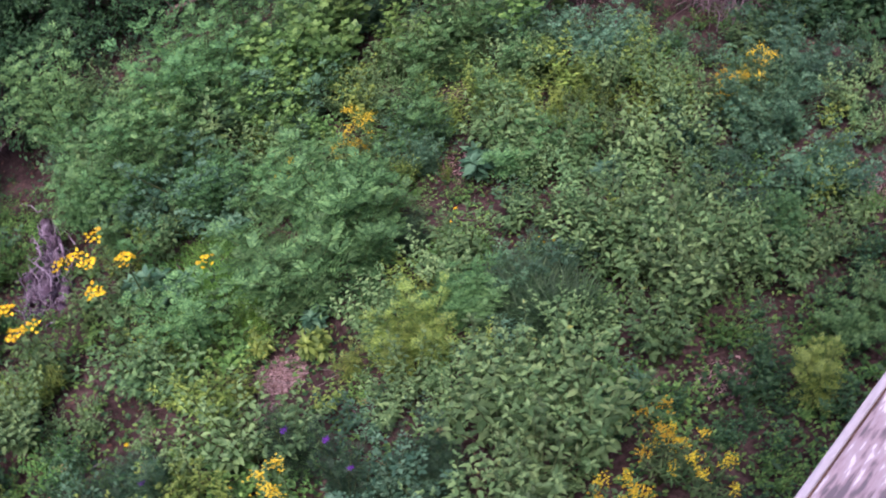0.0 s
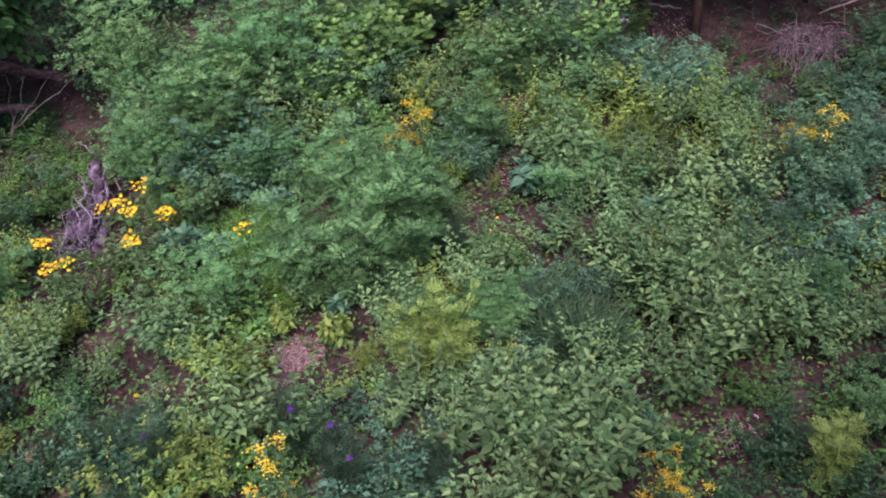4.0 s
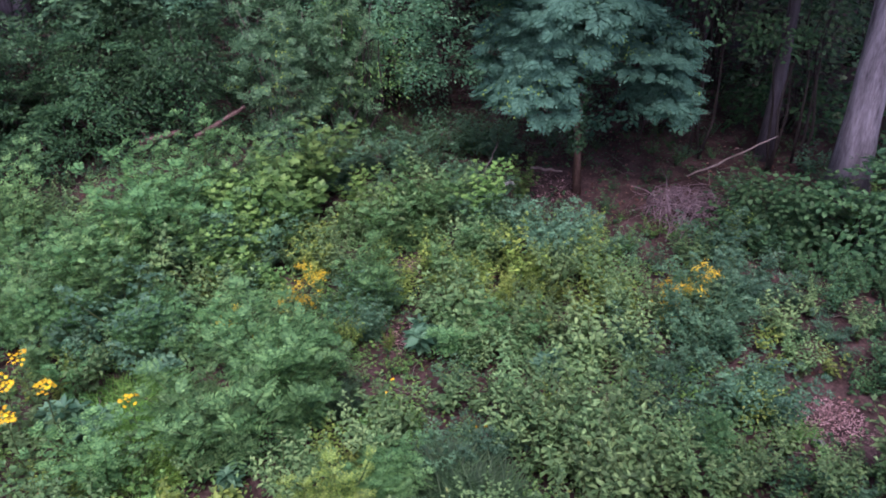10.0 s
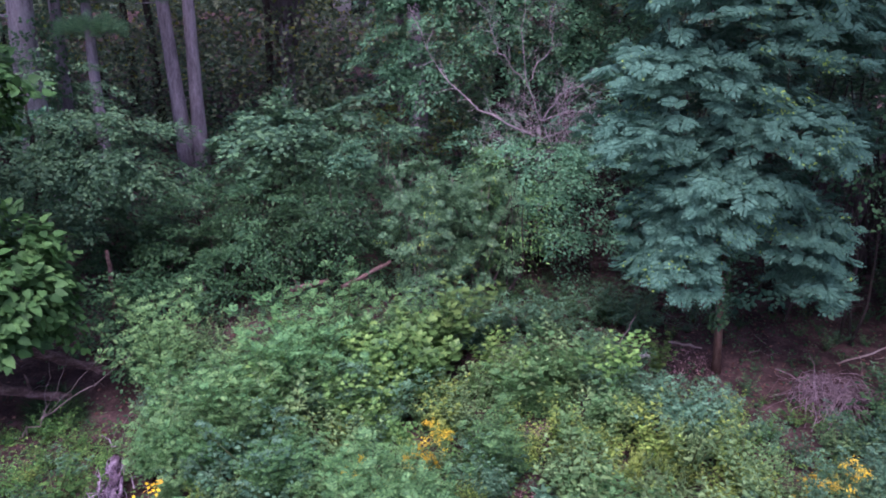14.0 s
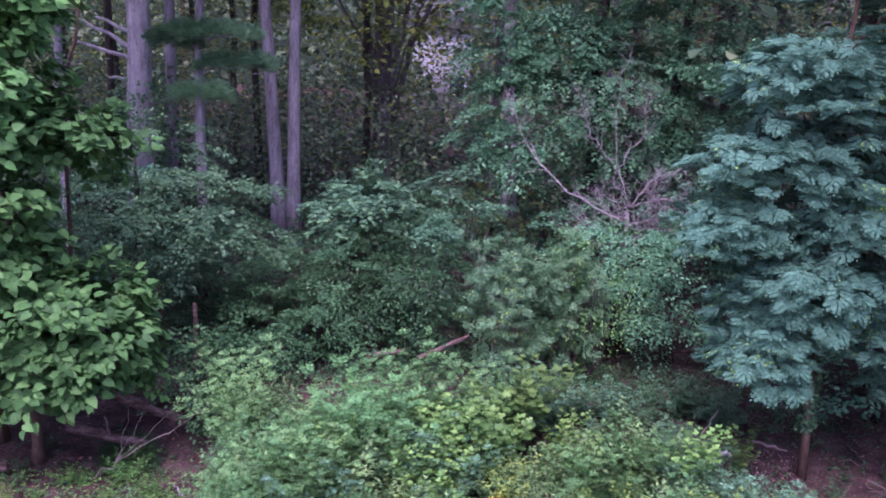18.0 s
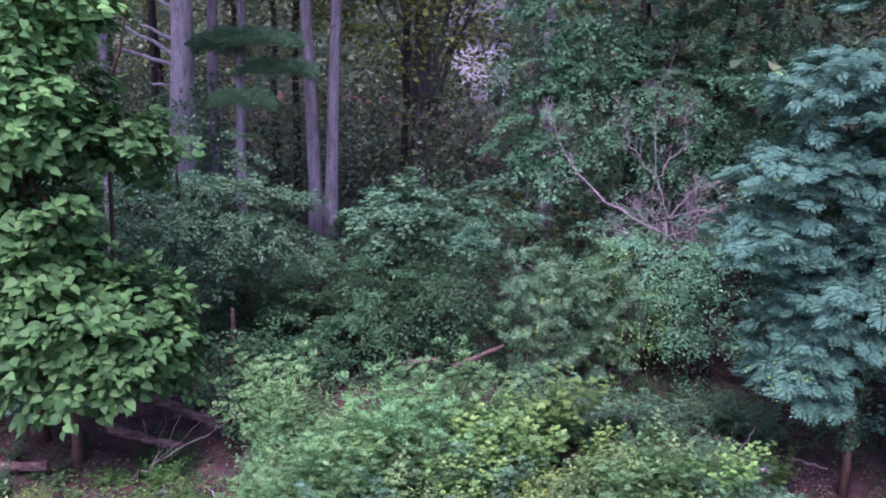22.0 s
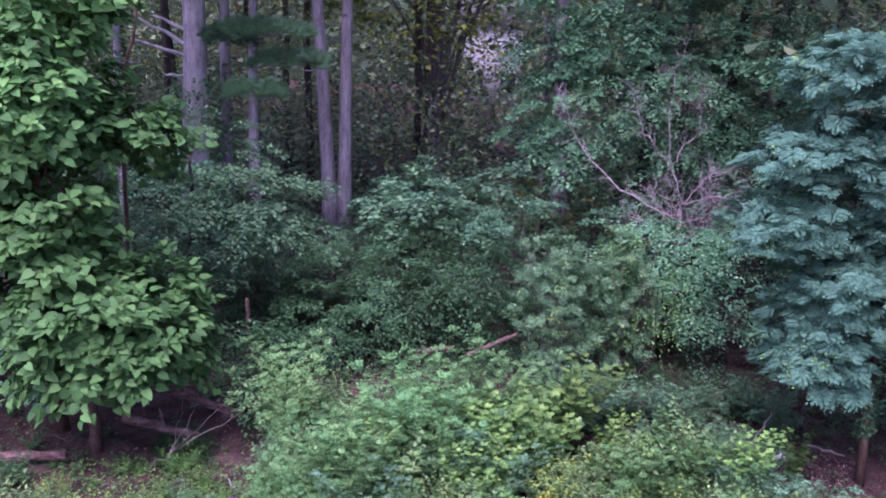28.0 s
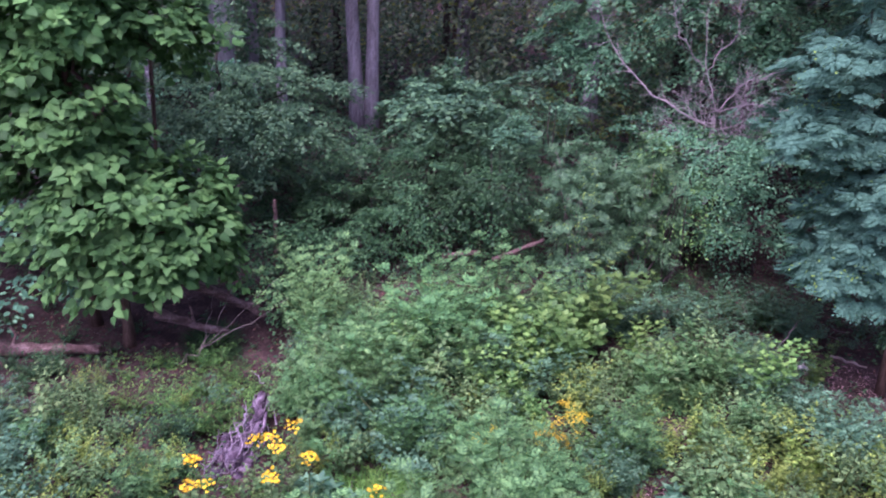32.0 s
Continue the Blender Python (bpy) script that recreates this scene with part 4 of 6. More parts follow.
def tree(name, label, group, base, tip, r, bark, sides=12, limbs=(), lobes=(), leaf=None, mat=None, top=0.45, sway=0.06, snags=0, k=12, category="tree"):
    """limbs: (height share, end point, radius). lobes: rows for crown()."""
    ob = thing(name, label, category, group)
    h = Heap()
    pts = bent(base, tip, k, sway)
    h.tube(pts, flared(pts, r, top), sides)
    part("trunk", h, bark, ob, smooth=True)
    for share, end, lr in limbs:
        h = Heap()
        lp = bent(along(pts, share), end, 7, 0.07)
        h.tube(lp, lr * np.linspace(1, 0.3, 7), 6)
        for j in (3, 4, 5):
            q = lp[j] + rng.normal(0, 0.35, 3) + (0, 0, 0.15)
            h.tube(bent(lp[j], q, 4, 0.03), lr * 0.3 * np.linspace(1, 0.3, 4), 4)
        part("limb", h, bark, ob, smooth=True)
    for j in range(snags):
        h = Heap()
        s = along(pts, rng.uniform(0.12, 0.6))
        a = rng.uniform(0, 6.28)
        e = s + np.array([np.cos(a), np.sin(a), rng.uniform(-0.1, 0.5)]) * rng.uniform(0.2, 0.7)
        h.tube(bent(s, e, 4, 0.04), 0.022 * np.linspace(1, 0.4, 4), 5)
        part("dead_branch", h, bark, ob, smooth=True)
    if lobes:
        h = Heap()
        for c, rr, clusters, per, size, kw in lobes:
            crown(h, leaf, c, rr, clusters, per, size, **kw)
        part("crown", h, mat, ob, kind="stuff")
    return ob


def shrub(label, x, y, cz, r, clusters, per, size, leaf, mat, group="shrubs at the wood's edge", name="shrub", stems=6, **kw):
    ob = thing(name, label, "shrub", group)
    for i in range(stems):
        h = Heap()
        d = unit(rng.normal(0, 1, 3)) * np.array([0.7, 0.7, 0.5])
        e = np.array([x, y, cz]) + d * np.asarray(r) + (0, 0, 0.25 * r[2])
        g = gz(x + rng.normal(0, 0.12), y + rng.normal(0, 0.12))
        h.tube(bent(g, e, 6, 0.08), 0.024 * np.linspace(1, 0.25, 6), 5)
        part("stem", h, M_DARKBARK, ob)
    h = Heap()
    crown(h, leaf, (x, y, cz), r, clusters, per, size, **kw)
    part("foliage", h, mat, ob, kind="stuff")
    return ob




def rosettes(heap, leaf, c, r, n, length, reach=0.6, fronds=8, inner=0.5, lift=0.05, low=-0.5, mess=0.16, face=0.6):
    """Leafy shoots that reach out of an uneven cloud round c, each ringed by long divided leaves."""
    c, r = np.asarray(c, float), np.asarray(r, float)
    d = unit(rng.normal(0, 1, (n, 3)))
    d = d[d[:, 2] > low]
    k = len(d)
    rad = inner + (1 - inner) * rng.uniform(0, 1, k) ** 0.6
    ph = rng.uniform(0, 6.28, 3)
    rad *= 1 + 0.12 * np.sin(4 * d[:, 0] + ph[0]) + 0.12 * np.sin(5 * d[:, 1] + ph[1])
    ax = unit(d * (1, 1, 0.2) + rng.normal(0, 0.25, (k, 3)) + (0, 0, lift))
    tips = c + d * rad[:, None] * r
    out = unit(d * (1, 1, 0.4))
    n = k * fronds
    ax, tips, out = (np.repeat(v, fronds, 0) for v in (ax, tips, out))
    lat = unit(np.cross(ax, (0, 0, 1.0)))
    j = np.tile(np.arange(fronds), k)
    u = (j + 0.5) / fronds
    hand = np.where(j % 2 == 0, 1.0, -1.0) * np.where(j >= fronds - 1, 0.1, 1.0)
    P = tips + ax * ((u - 1) * length * 0.6)[:, None]
    X = ax * (0.25 + 0.75 * u)[:, None] + lat * (hand * 0.85)[:, None] + rng.normal(0, mess, (n, 3))
    N = out * face + (0, 0, 1.0) + rng.normal(0, mess, (n, 3))
    heap.scatter(leaf, P, X, N, length * reach * rng.uniform(0.8, 1.2, n))


# black locust at the edge of the clearing
locust = tree("locust_tree", "young locust tree with tiers of blue-green divided leaves", "trees", gz(4.97, 10.04), (4.95, 10.6, 7.4), 0.045, M_BROWNBARK, 8,
     limbs=[(0.24, (4.1, 10.3, 1.95), 0.022), (0.25, (5.6, 10.0, 1.75), 0.022), (0.36, (3.9, 10.6, 3.05), 0.022), (0.4, (5.8, 10.3, 3.1), 0.022), (0.5, (4.0, 10.7, 4.1), 0.022), (0.55, (5.9, 10.5, 4.4), 0.022), (0.68, (4.3, 10.7, 5.3), 0.02), (0.72, (5.8, 10.8, 6.1), 0.02)])
h = Heap()
for c, rr, n in (((4.15, 9.95, 1.62), (0.72, 0.75, 0.34), 62), ((4.4, 10.05, 2.15), (0.95, 0.9, 0.34), 82), ((5.95, 9.75, 1.38), (0.5, 0.6, 0.42), 48), ((5.75, 9.8, 2.0), (0.68, 0.7, 0.36), 56), ((4.75, 9.85, 2.65), (0.95, 0.8, 0.28), 62),
                 ((3.85, 10.3, 3.15), (0.85, 0.9, 0.30), 78), ((5.4, 9.9, 3.25), (1.2, 1.0, 0.36), 96),
                 ((4.3, 10.4, 4.0), (1.05, 0.95, 0.30), 88), ((5.9, 10.2, 4.35), (1.1, 1.0, 0.40), 88),
                 ((4.7, 10.15, 2.4), (1.0, 0.8, 0.5), 50), ((4.75, 10.3, 3.65), (1.25, 0.9, 0.5), 70), ((5.0, 10.4, 4.6), (1.3, 0.9, 0.5), 70),
                 ((4.65, 10.5, 4.95), (1.25, 1.1, 0.36), 96), ((6.0, 10.7, 5.4), (1.1, 1.0, 0.40), 66), ((5.5, 10.8, 6.2), (1.4, 1.1, 0.5), 70), ((4.8, 10.9, 6.9), (0.9, 0.8, 0.5), 30)):
    rosettes(h, LOCUSTLEAF, c, (rr[0] * 1.04, rr[1], rr[2] * 1.45), int(n * 3.0), 0.31, 0.52, lift=-0.15, face=1.1)
part("crown", h, M_LOCUST, locust, kind="stuff")
# catalpa
BIG = dict(spread=0.24, droop=0.34, inner=0.62, up=1.0, face=0.95, mess=0.34, thick=0.05)
tree("catalpa_tree", "young catalpa tree with large heart-shaped green leaves", "trees", gz(-4.7, 9.78), (-4.95, 10.0, 3.2), 0.065, M_BROWNBARK, 8,
     limbs=[(0.4, (-4.0, 9.9, 1.6), 0.03), (0.5, (-5.0, 9.7, 1.9), 0.03), (0.9, (-4.3, 10.6, 3.9), 0.025), (0.95, (-5.3, 10.0, 4.4), 0.035), (0.6, (-3.7, 10.1, 1.9), 0.025)],
     lobes=[((-4.45, 9.75, 1.72), (0.88, 0.8, 0.86), 155, 26, 0.128, BIG), ((-3.95, 9.95, 1.7), (0.62, 0.6, 0.62), 71, 26, 0.128, BIG), ((-5.3, 9.7, 2.2), (0.6, 0.7, 0.7), 71, 26, 0.128, BIG),
            ((-5.2, 9.85, 2.75), (0.7, 0.6, 0.4), 40, 26, 0.128, BIG), ((-5.35, 9.9, 3.2), (0.65, 0.7, 0.5), 71, 26, 0.128, BIG), ((-4.4, 10.3, 4.0), (0.66, 0.5, 0.42), 66, 26, 0.128, BIG)], leaf=HEART, mat=M_CATALPA)
tree("catalpa_tree", "taller catalpa stem with pale green heart-shaped leaves", "trees", gz(-5.35, 10.25), (-5.35, 10.2, 6.2), 0.06, M_BROWNBARK, 8,
     limbs=[(0.6, (-4.7, 10.1, 4.4), 0.025), (0.65, (-6.0, 10.1, 4.5), 0.025), (0.8, (-4.8, 10.2, 5.4), 0.022)],
     lobes=[((-5.25, 10.05, 4.5), (0.8, 0.75, 0.75), 168, 26, 0.128, BIG), ((-5.3, 10.1, 5.6), (0.85, 0.8, 0.7), 154, 26, 0.128, BIG), ((-6.2, 10.2, 3.8), (0.7, 0.7, 0.9), 119, 26, 0.128, BIG)], leaf=HEART, mat=M_CATALPA)
# dark maple behind it
MED = dict(spread=0.32, droop=0.3, inner=0.6, up=0.85, face=0.3, thick=0.025)
TIER = dict(spread=0.42, droop=0.45, inner=0.7, up=1.0, face=0.3, thick=0.022)
tree("maple_tree", "shaded maple with dull green lobed leaves and dark trunk", "trees", gz(-4.86, 13.64), (-4.7, 13.9, 3.3), 0.10, M_DARKBARK, 8, top=0.15,
     limbs=[(0.6, (-3.5, 14.0, 2.6), 0.03), (0.62, (-5.6, 13.4, 2.7), 0.03)],
     lobes=[((-4.5, 13.4, 2.1), (1.1, 0.8, 0.8), 66, 190, 0.062, TIER), ((-3.6, 13.6, 2.6), (0.76, 0.6, 0.6), 44, 190, 0.062, TIER), ((-5.6, 13.3, 2.6), (0.9, 0.8, 0.7), 36, 170, 0.062, TIER), ((-4.5, 14.0, 3.3), (0.7, 0.8, 0.5), 17, 150, 0.062, TIER)], leaf=ROUND, mat=M_MAPLE)
# honeysuckle bank
WIDE = dict(spread=0.44, droop=0.42, inner=0.5, up=1.0, face=0.2, thick=0.02)
for x, y, cz, r, n in ((-3.0, 13.6, 0.55, (1.0, 0.8, 0.5), 70), (-2.0, 13.3, 0.65, (0.9, 0.8, 0.55), 75), (-1.0, 13.6, 1.0, (0.95, 0.85, 0.85), 85), (-0.1, 13.6, 1.2, (0.9, 0.8, 0.95), 85), (-1.2, 14.6, 1.1, (0.9, 0.8, 0.6), 75), (-3.5, 14.7, 0.7, (0.9, 0.7, 0.5), 50)):
    shrub("spreading honeysuckle shrub with layered small green leaves", x, y, cz, r, int(n * 0.8), 130, 0.054, ROUND, M_SHRUB, **WIDE)
for x, y, cz, r, n in ((-1.25, 15.8, 2.0, (0.55, 0.6, 0.75), 60), (-1.2, 16.3, 1.5, (0.7, 0.7, 0.7), 45), (0.35, 16.0, 1.9, (0.6, 0.6, 0.9), 55), (-0.5, 15.4, 1.5, (0.7, 0.6, 0.6), 45), (-0.95, 15.1, 1.9, (0.45, 0.45, 0.5), 25)):
    shrub("upright understorey maple sapling with dull green leaves", x, y, cz, r, int(n * 0.45), 70, 0.10, LOBED, M_MAPLE, name="maple_sapling", **TIER)
shrub("low dark bluish shrub beside the fallen logs", -3.15, 11.4, 0.5, (0.6, 0.5, 0.5), 26, 90, 0.06, ROUND, M_SHRUB, **TIER)
shrub("low dark bluish shrub beside the fallen logs", -2.75, 12.2, 0.5, (0.6, 0.5, 0.45), 24, 90, 0.06, ROUND, M_SHRUB, **TIER)
for x, y, cz, r, n in ((7.5, 7.4, 0.55, (0.6, 0.5, 0.5), 40), (8.1, 6.6, 0.6, (0.6, 0.6, 0.55), 40), (6.9, 8.15, 0.42, (0.5, 0.4, 0.36), 30)):
    shrub("rounded dark green bush at the edge of the wood", x, y, cz, r, n, 60, 0.085, ROUND, M_SHRUB, **TIER)
for x, y, cz, r, n in ((-5.3, 16.2, 0.6, (1.2, 0.7, 0.5), 40), (-3.5, 17.6, 0.4, (1.0, 0.7, 0.35), 34), (-2.4, 16.6, 0.5, (0.8, 0.6, 0.4), 30), (-3.9, 15.6, 0.5, (0.8, 0.6, 0.4), 28)):
    shrub("low dim shrub among the trunks", x, y, cz, r, n, 60, 0.075, ROUND, M_SHRUB, stems=4, **TIER)
for x, y, cz, r, n in ((8.35, 9.85, 3.1, (0.9, 0.35, 0.5), 34), (8.0, 9.9, 2.3, (0.6, 0.3, 0.4), 20), (7.3, 10.6, 3.3, (0.8, 0.5, 0.9), 36)):
    shrub("dim shrub whose boughs hang before a slim trunk", x, y, cz, r, n, 50, 0.07, ROUND, M_SHRUB, stems=3, **TIER)
# pale sapling and the viny bank
def sapling_of(label, x, y, cz, r, n, leaf, mat, length):
    ob = thing("ash_sapling", label, "shrub", "shrubs at the wood's edge")
    for i in range(7):
        h = Heap()
        a = rng.uniform(0, 6.28)
        e = np.array((x + 0.7 * r[0] * np.cos(a), y + 0.6 * r[1] * np.sin(a), cz + r[2] * rng.uniform(0.2, 0.9)))
        h.tube(bent(gz(x + rng.normal(0, 0.08), y + rng.normal(0, 0.08)), e, 6, 0.08), 0.018 * np.linspace(1, 0.25, 6), 5)
        part("stem", h, M_TWIG, ob)
    h = Heap()
    rosettes(h, leaf, (x, y, cz), r, n, length, 0.42, 9, 0.4, 0.3, -0.85, 0.42, 0.9)
    part("foliage", h, mat, ob, kind="stuff")
    return ob


sapling_of("pale grey-green sapling with narrow leaves leaning over the clearing", 1.35, 12.6, 1.35, (0.85, 0.75, 1.15), 240, ASHLEAF, M_ASH, 0.36)
sapling_of("pale grey-green sapling with narrow leaves leaning over the clearing", 2.2, 12.9, 1.3, (0.75, 0.7, 1.15), 240, ASHLEAF, M_ASH, 0.36)
shrub("yellow-green sapling among darker shrubs", 2.6, 12.6, 1.45, (0.26, 0.28, 1.1), 40, 30, 0.056, OVATE, M_TULIP, **TIER)
shrub("shrub smothered in dark green vines", 3.2, 13.9, 1.25, (1.0, 0.7, 1.3), 55, 120, 0.060, ROUND, M_VINE, name="viny_shrub", **TIER)
shrub("shrub smothered in dark green vines", 4.2, 13.9, 1.2, (0.9, 0.7, 1.2), 37, 120, 0.060, ROUND, M_VINE, name="viny_shrub", **TIER)
shrub("shrub smothered in dark green vines", 0.9, 14.8, 1.5, (0.8, 0.7, 1.2), 30, 120, 0.060, ROUND, M_VINE, name="viny_shrub", **TIER)
tree("vine_clad_tree", "tree wrapped in a thick curtain of dark green vines", "trees", gz(3.3, 17.3), (3.2, 17.4, 9.5), 0.16, M_DARKBARK, 8,
     lobes=[((2.6, 17.4, 5.3), (1.0, 0.7, 0.8), 60, 100, 0.075, TIER), ((4.4, 17.2, 5.6), (1.3, 0.7, 0.9), 70, 100, 0.075, TIER), ((5.6, 16.9, 3.6), (1.0, 0.7, 1.3), 60, 100, 0.075, TIER), ((2.2, 16.9, 4.0), (1.1, 0.9, 1.3), 82, 110, 0.072, TIER), ((3.6, 16.7, 4.2), (1.3, 0.9, 1.4), 90, 110, 0.072, TIER), ((4.8, 16.6, 4.2), (1.2, 0.9, 1.6), 82, 110, 0.072, TIER), ((3.0, 17.0, 6.2), (2.2, 1.1, 1.2), 75, 90, 0.085, TIER), ((1.5, 17.2, 3.2), (0.7, 0.6, 0.9), 40, 100, 0.072, TIER), ((1.4, 17.2, 5.0), (0.7, 0.7, 0.7), 35, 100, 0.072, TIER), ((4.2, 16.7, 2.5), (1.3, 0.7, 1.0), 35, 100, 0.072, TIER)], leaf=ROUND, mat=M_VINE)


# dead tree with bare crooked branches
def bare_tree(name, label, base, hub, r, ends, bark=M_DEAD, twigs=5, bow=0.10, reach=1.0, sway=0.05):
    ob = thing(name, label, "dead tree", "trees")
    h = Heap()
    h.tube(bent(base, hub, 8, 0.05), r * np.linspace(1.3, 0.8, 8), 8)
    part("trunk", h, bark, ob, smooth=True)
    for e, er in ends:
        h = Heap()
        s = np.asarray(base, float) + (np.asarray(hub, float) - base) * rng.uniform(0.72, 1.0)
        lp = bent(s, e, 12, sway)
        lp[:, 2] -= bow * np.linalg.norm(np.subtract(e, hub)) * np.sin(np.pi * np.linspace(0, 1, 12))
        h.tube(lp, er * np.linspace(1, 0.22, 12), 6)
        tan = unit(np.gradient(lp, axis=0))
        for j in range(2, 12):
            for _ in range(twigs):
                d = unit(tan[j] * 0.7 + unit(rng.normal(0, 1, 3)) * 0.85 + (0, 0, 0.35))
                tp = bent(lp[j], lp[j] + d * reach * rng.uniform(0.2, 0.8) * (1.15 - 0.06 * j), 5, 0.025)
                h.tube(tp, er * 0.32 * np.linspace(1, 0.35, 5), 4, False)
                for q in (2, 3):
                    h.tube(bent(tp[q], tp[q] + unit(d + rng.normal(0, 0.6, 3)) * rng.uniform(0.1, 0.3), 3, 0.01), er * 0.17 * np.linspace(1, 0.4, 3), 3, False)
        part("branch", h, bark, ob)
    return ob


M_BLEACHED = rough_mat("bleached_dead_wood", (0.16, 0.135, 0.14), (0.33, 0.285, 0.295), (0.50, 0.44, 0.455), 10, (1, 1, 0.25), 0.6)
dead = bare_tree("dead_tree", "small dead tree with a tangle of bare grey-pink branches", gz(3.7, 15.0), (3.55, 15.03, 2.3), 0.045,
                 [((4.5, 14.8, 2.75), 0.011), ((2.5, 14.7, 2.35), 0.011), ((3.2, 14.6, 2.9), 0.010), ((4.2, 15.1, 2.95), 0.010), ((4.4, 14.7, 2.2), 0.010), ((2.9, 14.7, 2.7), 0.010), ((3.9, 14.6, 3.1), 0.010), ((2.8, 14.8, 1.9), 0.009), ((4.1, 14.6, 2.4), 0.009)], M_BLEACHED, twigs=4, bow=0.14, reach=0.9, sway=0.10)
for way, er, tw in ((((3.5, 15.0, 2.15), (2.7, 15.0, 2.5), (2.08, 15.1, 2.98), (1.65, 15.2, 3.45), (1.36, 15.2, 4.2)), 0.019, 2), (((3.6, 15.0, 2.4), (3.25, 15.0, 3.2), (3.16, 14.9, 4.35), (3.33, 14.9, 5.12)), 0.010, 3),
                    (((3.6, 15.0, 2.45), (3.9, 14.9, 2.95), (4.5, 14.8, 3.2)), 0.013, 4), (((3.55, 15.0, 2.44), (4.1, 14.9, 2.6), (4.8, 14.8, 2.5)), 0.013, 4), (((3.24, 15.0, 3.15), (2.7, 14.9, 3.75), (2.6, 14.9, 4.3)), 0.010, 3),
                    (((3.66, 15.0, 2.3), (4.02, 14.9, 1.6), (4.2, 14.8, 0.85)), 0.009, 2), (((3.3, 15.0, 3.1), (3.72, 15.0, 3.8), (3.7, 15.0, 4.4)), 0.010, 3), (((3.5, 14.9, 1.8), (3.0, 14.8, 1.75), (2.3, 14.7, 2.1)), 0.010, 3)):
    h = Heap()
    way = np.array(way)
    u = np.linspace(0, 1, 13)
    lp = np.stack([np.interp(u, np.linspace(0, 1, len(way)), way[:, i]) for i in range(3)], 1)
    lp[1:-1] = (lp[:-2] + 2 * lp[1:-1] + lp[2:]) / 4 + rng.normal(0, 0.02, (11, 3))
    h.tube(lp, er * np.linspace(1, 0.25, 13), 6)
    tan = unit(np.gradient(lp, axis=0))
    for j in range(2, 13):
        for _ in range(tw):
            d = unit(tan[j] * 0.8 + unit(rng.normal(0, 1, 3)) * 0.8)
            tp = bent(lp[j], lp[j] + d * rng.uniform(0.12, 0.55), 5, 0.02)
            h.tube(tp, er * 0.28 * np.linspace(1, 0.35, 5), 4, False)
            h.tube(bent(tp[2], tp[2] + unit(d + rng.normal(0, 0.6, 3)) * rng.uniform(0.08, 0.25), 3, 0.01), er * 0.17 * np.linspace(1, 0.4, 3), 3, False)
    part("branch", h, M_BLEACHED, dead)

shrub("slender shrub overgrown with dark vines below the dead tree", 3.6, 14.55, 1.25, (0.5, 0.4, 0.85), 40, 120, 0.060, ROUND, M_VINE, name="viny_shrub", **TIER)
# thin leaning stem beside the catalpa
ls = thing("leaning_sapling", "thin reddish-brown sapling stem leaning past a birch", "tree", "trees")
h = Heap()
h.tube(np.concatenate([bent((-4.93, 11.57, -0.1), (-4.83, 11.61, 4.41), 6, 0.02), bent((-4.83, 11.61, 4.41), (-4.55, 11.72, 5.67), 7, 0.012)[1:]]), 0.026 * np.linspace(1.2, 0.7, 12), 8)
part("trunk", h, M_BROWNBARK, ls, smooth=True)
# tall trunks
CAN = dict(spread=0.9, droop=0.3, inner=0.2, up=0.9)


def tall(name, label, x, y, r, bark, lean=(0, 0), height=15.0, canopy=1.0, snags=4, mat=M_WOODS, low=8.0):
    tip = (x + lean[0], y + lean[1], height)
    # unseen crown lobes above the trunk, added to block sky and shade the wood
    lobes = [((x + lean[0] * 0.8 + rng.normal(0, 1.0), y + lean[1] + rng.normal(0, 1.0), z), (2.6 * canopy, 2.6 * canopy, 1.6), int(26 * canopy), 10, 0.42, CAN) for z in np.linspace(low + 1.6, height, 3)] if canopy else ()
    return tree(name, label, "forest trees", gz(x, y), tip, r, bark, 12, lobes=lobes, leaf=SMALL, mat=mat, snags=snags, k=14, sway=0.018)


def twin_lean(x0, z0, x1, z1, height):
    return (x1 - x0) * height / (z1 - z0)


tall("twin_trunk_tree", "slender straight grey trunk of a twin-stemmed tree", -3.72, 21.68, 0.175, M_BARK, (-0.9, 0.0), 15, snags=3)
tall("twin_trunk_tree", "slender straight grey trunk beside its twin", -3.44, 21.7, 0.165, M_BARK, (0.22, 0.1), 15, snags=5)
tall("pine_tree", "large pale-barked pine trunk with broken branch stubs", -6.52, 19.45, 0.30, M_PALEBARK, (0.35, 0.1), 16, snags=0)
tall("pine_tree", "thin straight pine trunk behind the larger one", -6.06, 20.4, 0.14, M_BARK, (0.1, 0.1), 15, canopy=0.8, snags=5)
tall("birch_tree", "thin mottled pale trunk rising through the leaves", -6.65, 15.66, 0.085, M_BIRCH, (0.2, 0.0), 11, canopy=0.7, snags=3)
tall("forest_tree", "upright grey trunk half hidden by vines", 2.2, 22.9, 0.20, M_BARK, (-0.7, 0.2), 15)
tall("oak_tree", "massive grey furrowed trunk at the wood's edge", 8.38, 8.72, 0.205, M_BARK, (0.1, 0.3), 15, snags=1)
tall("forest_tree", "slim grey trunk in the shade of the wood", 8.15, 10.25, 0.09, M_SHADEBARK, (0.1, 0.05), 13, snags=3)
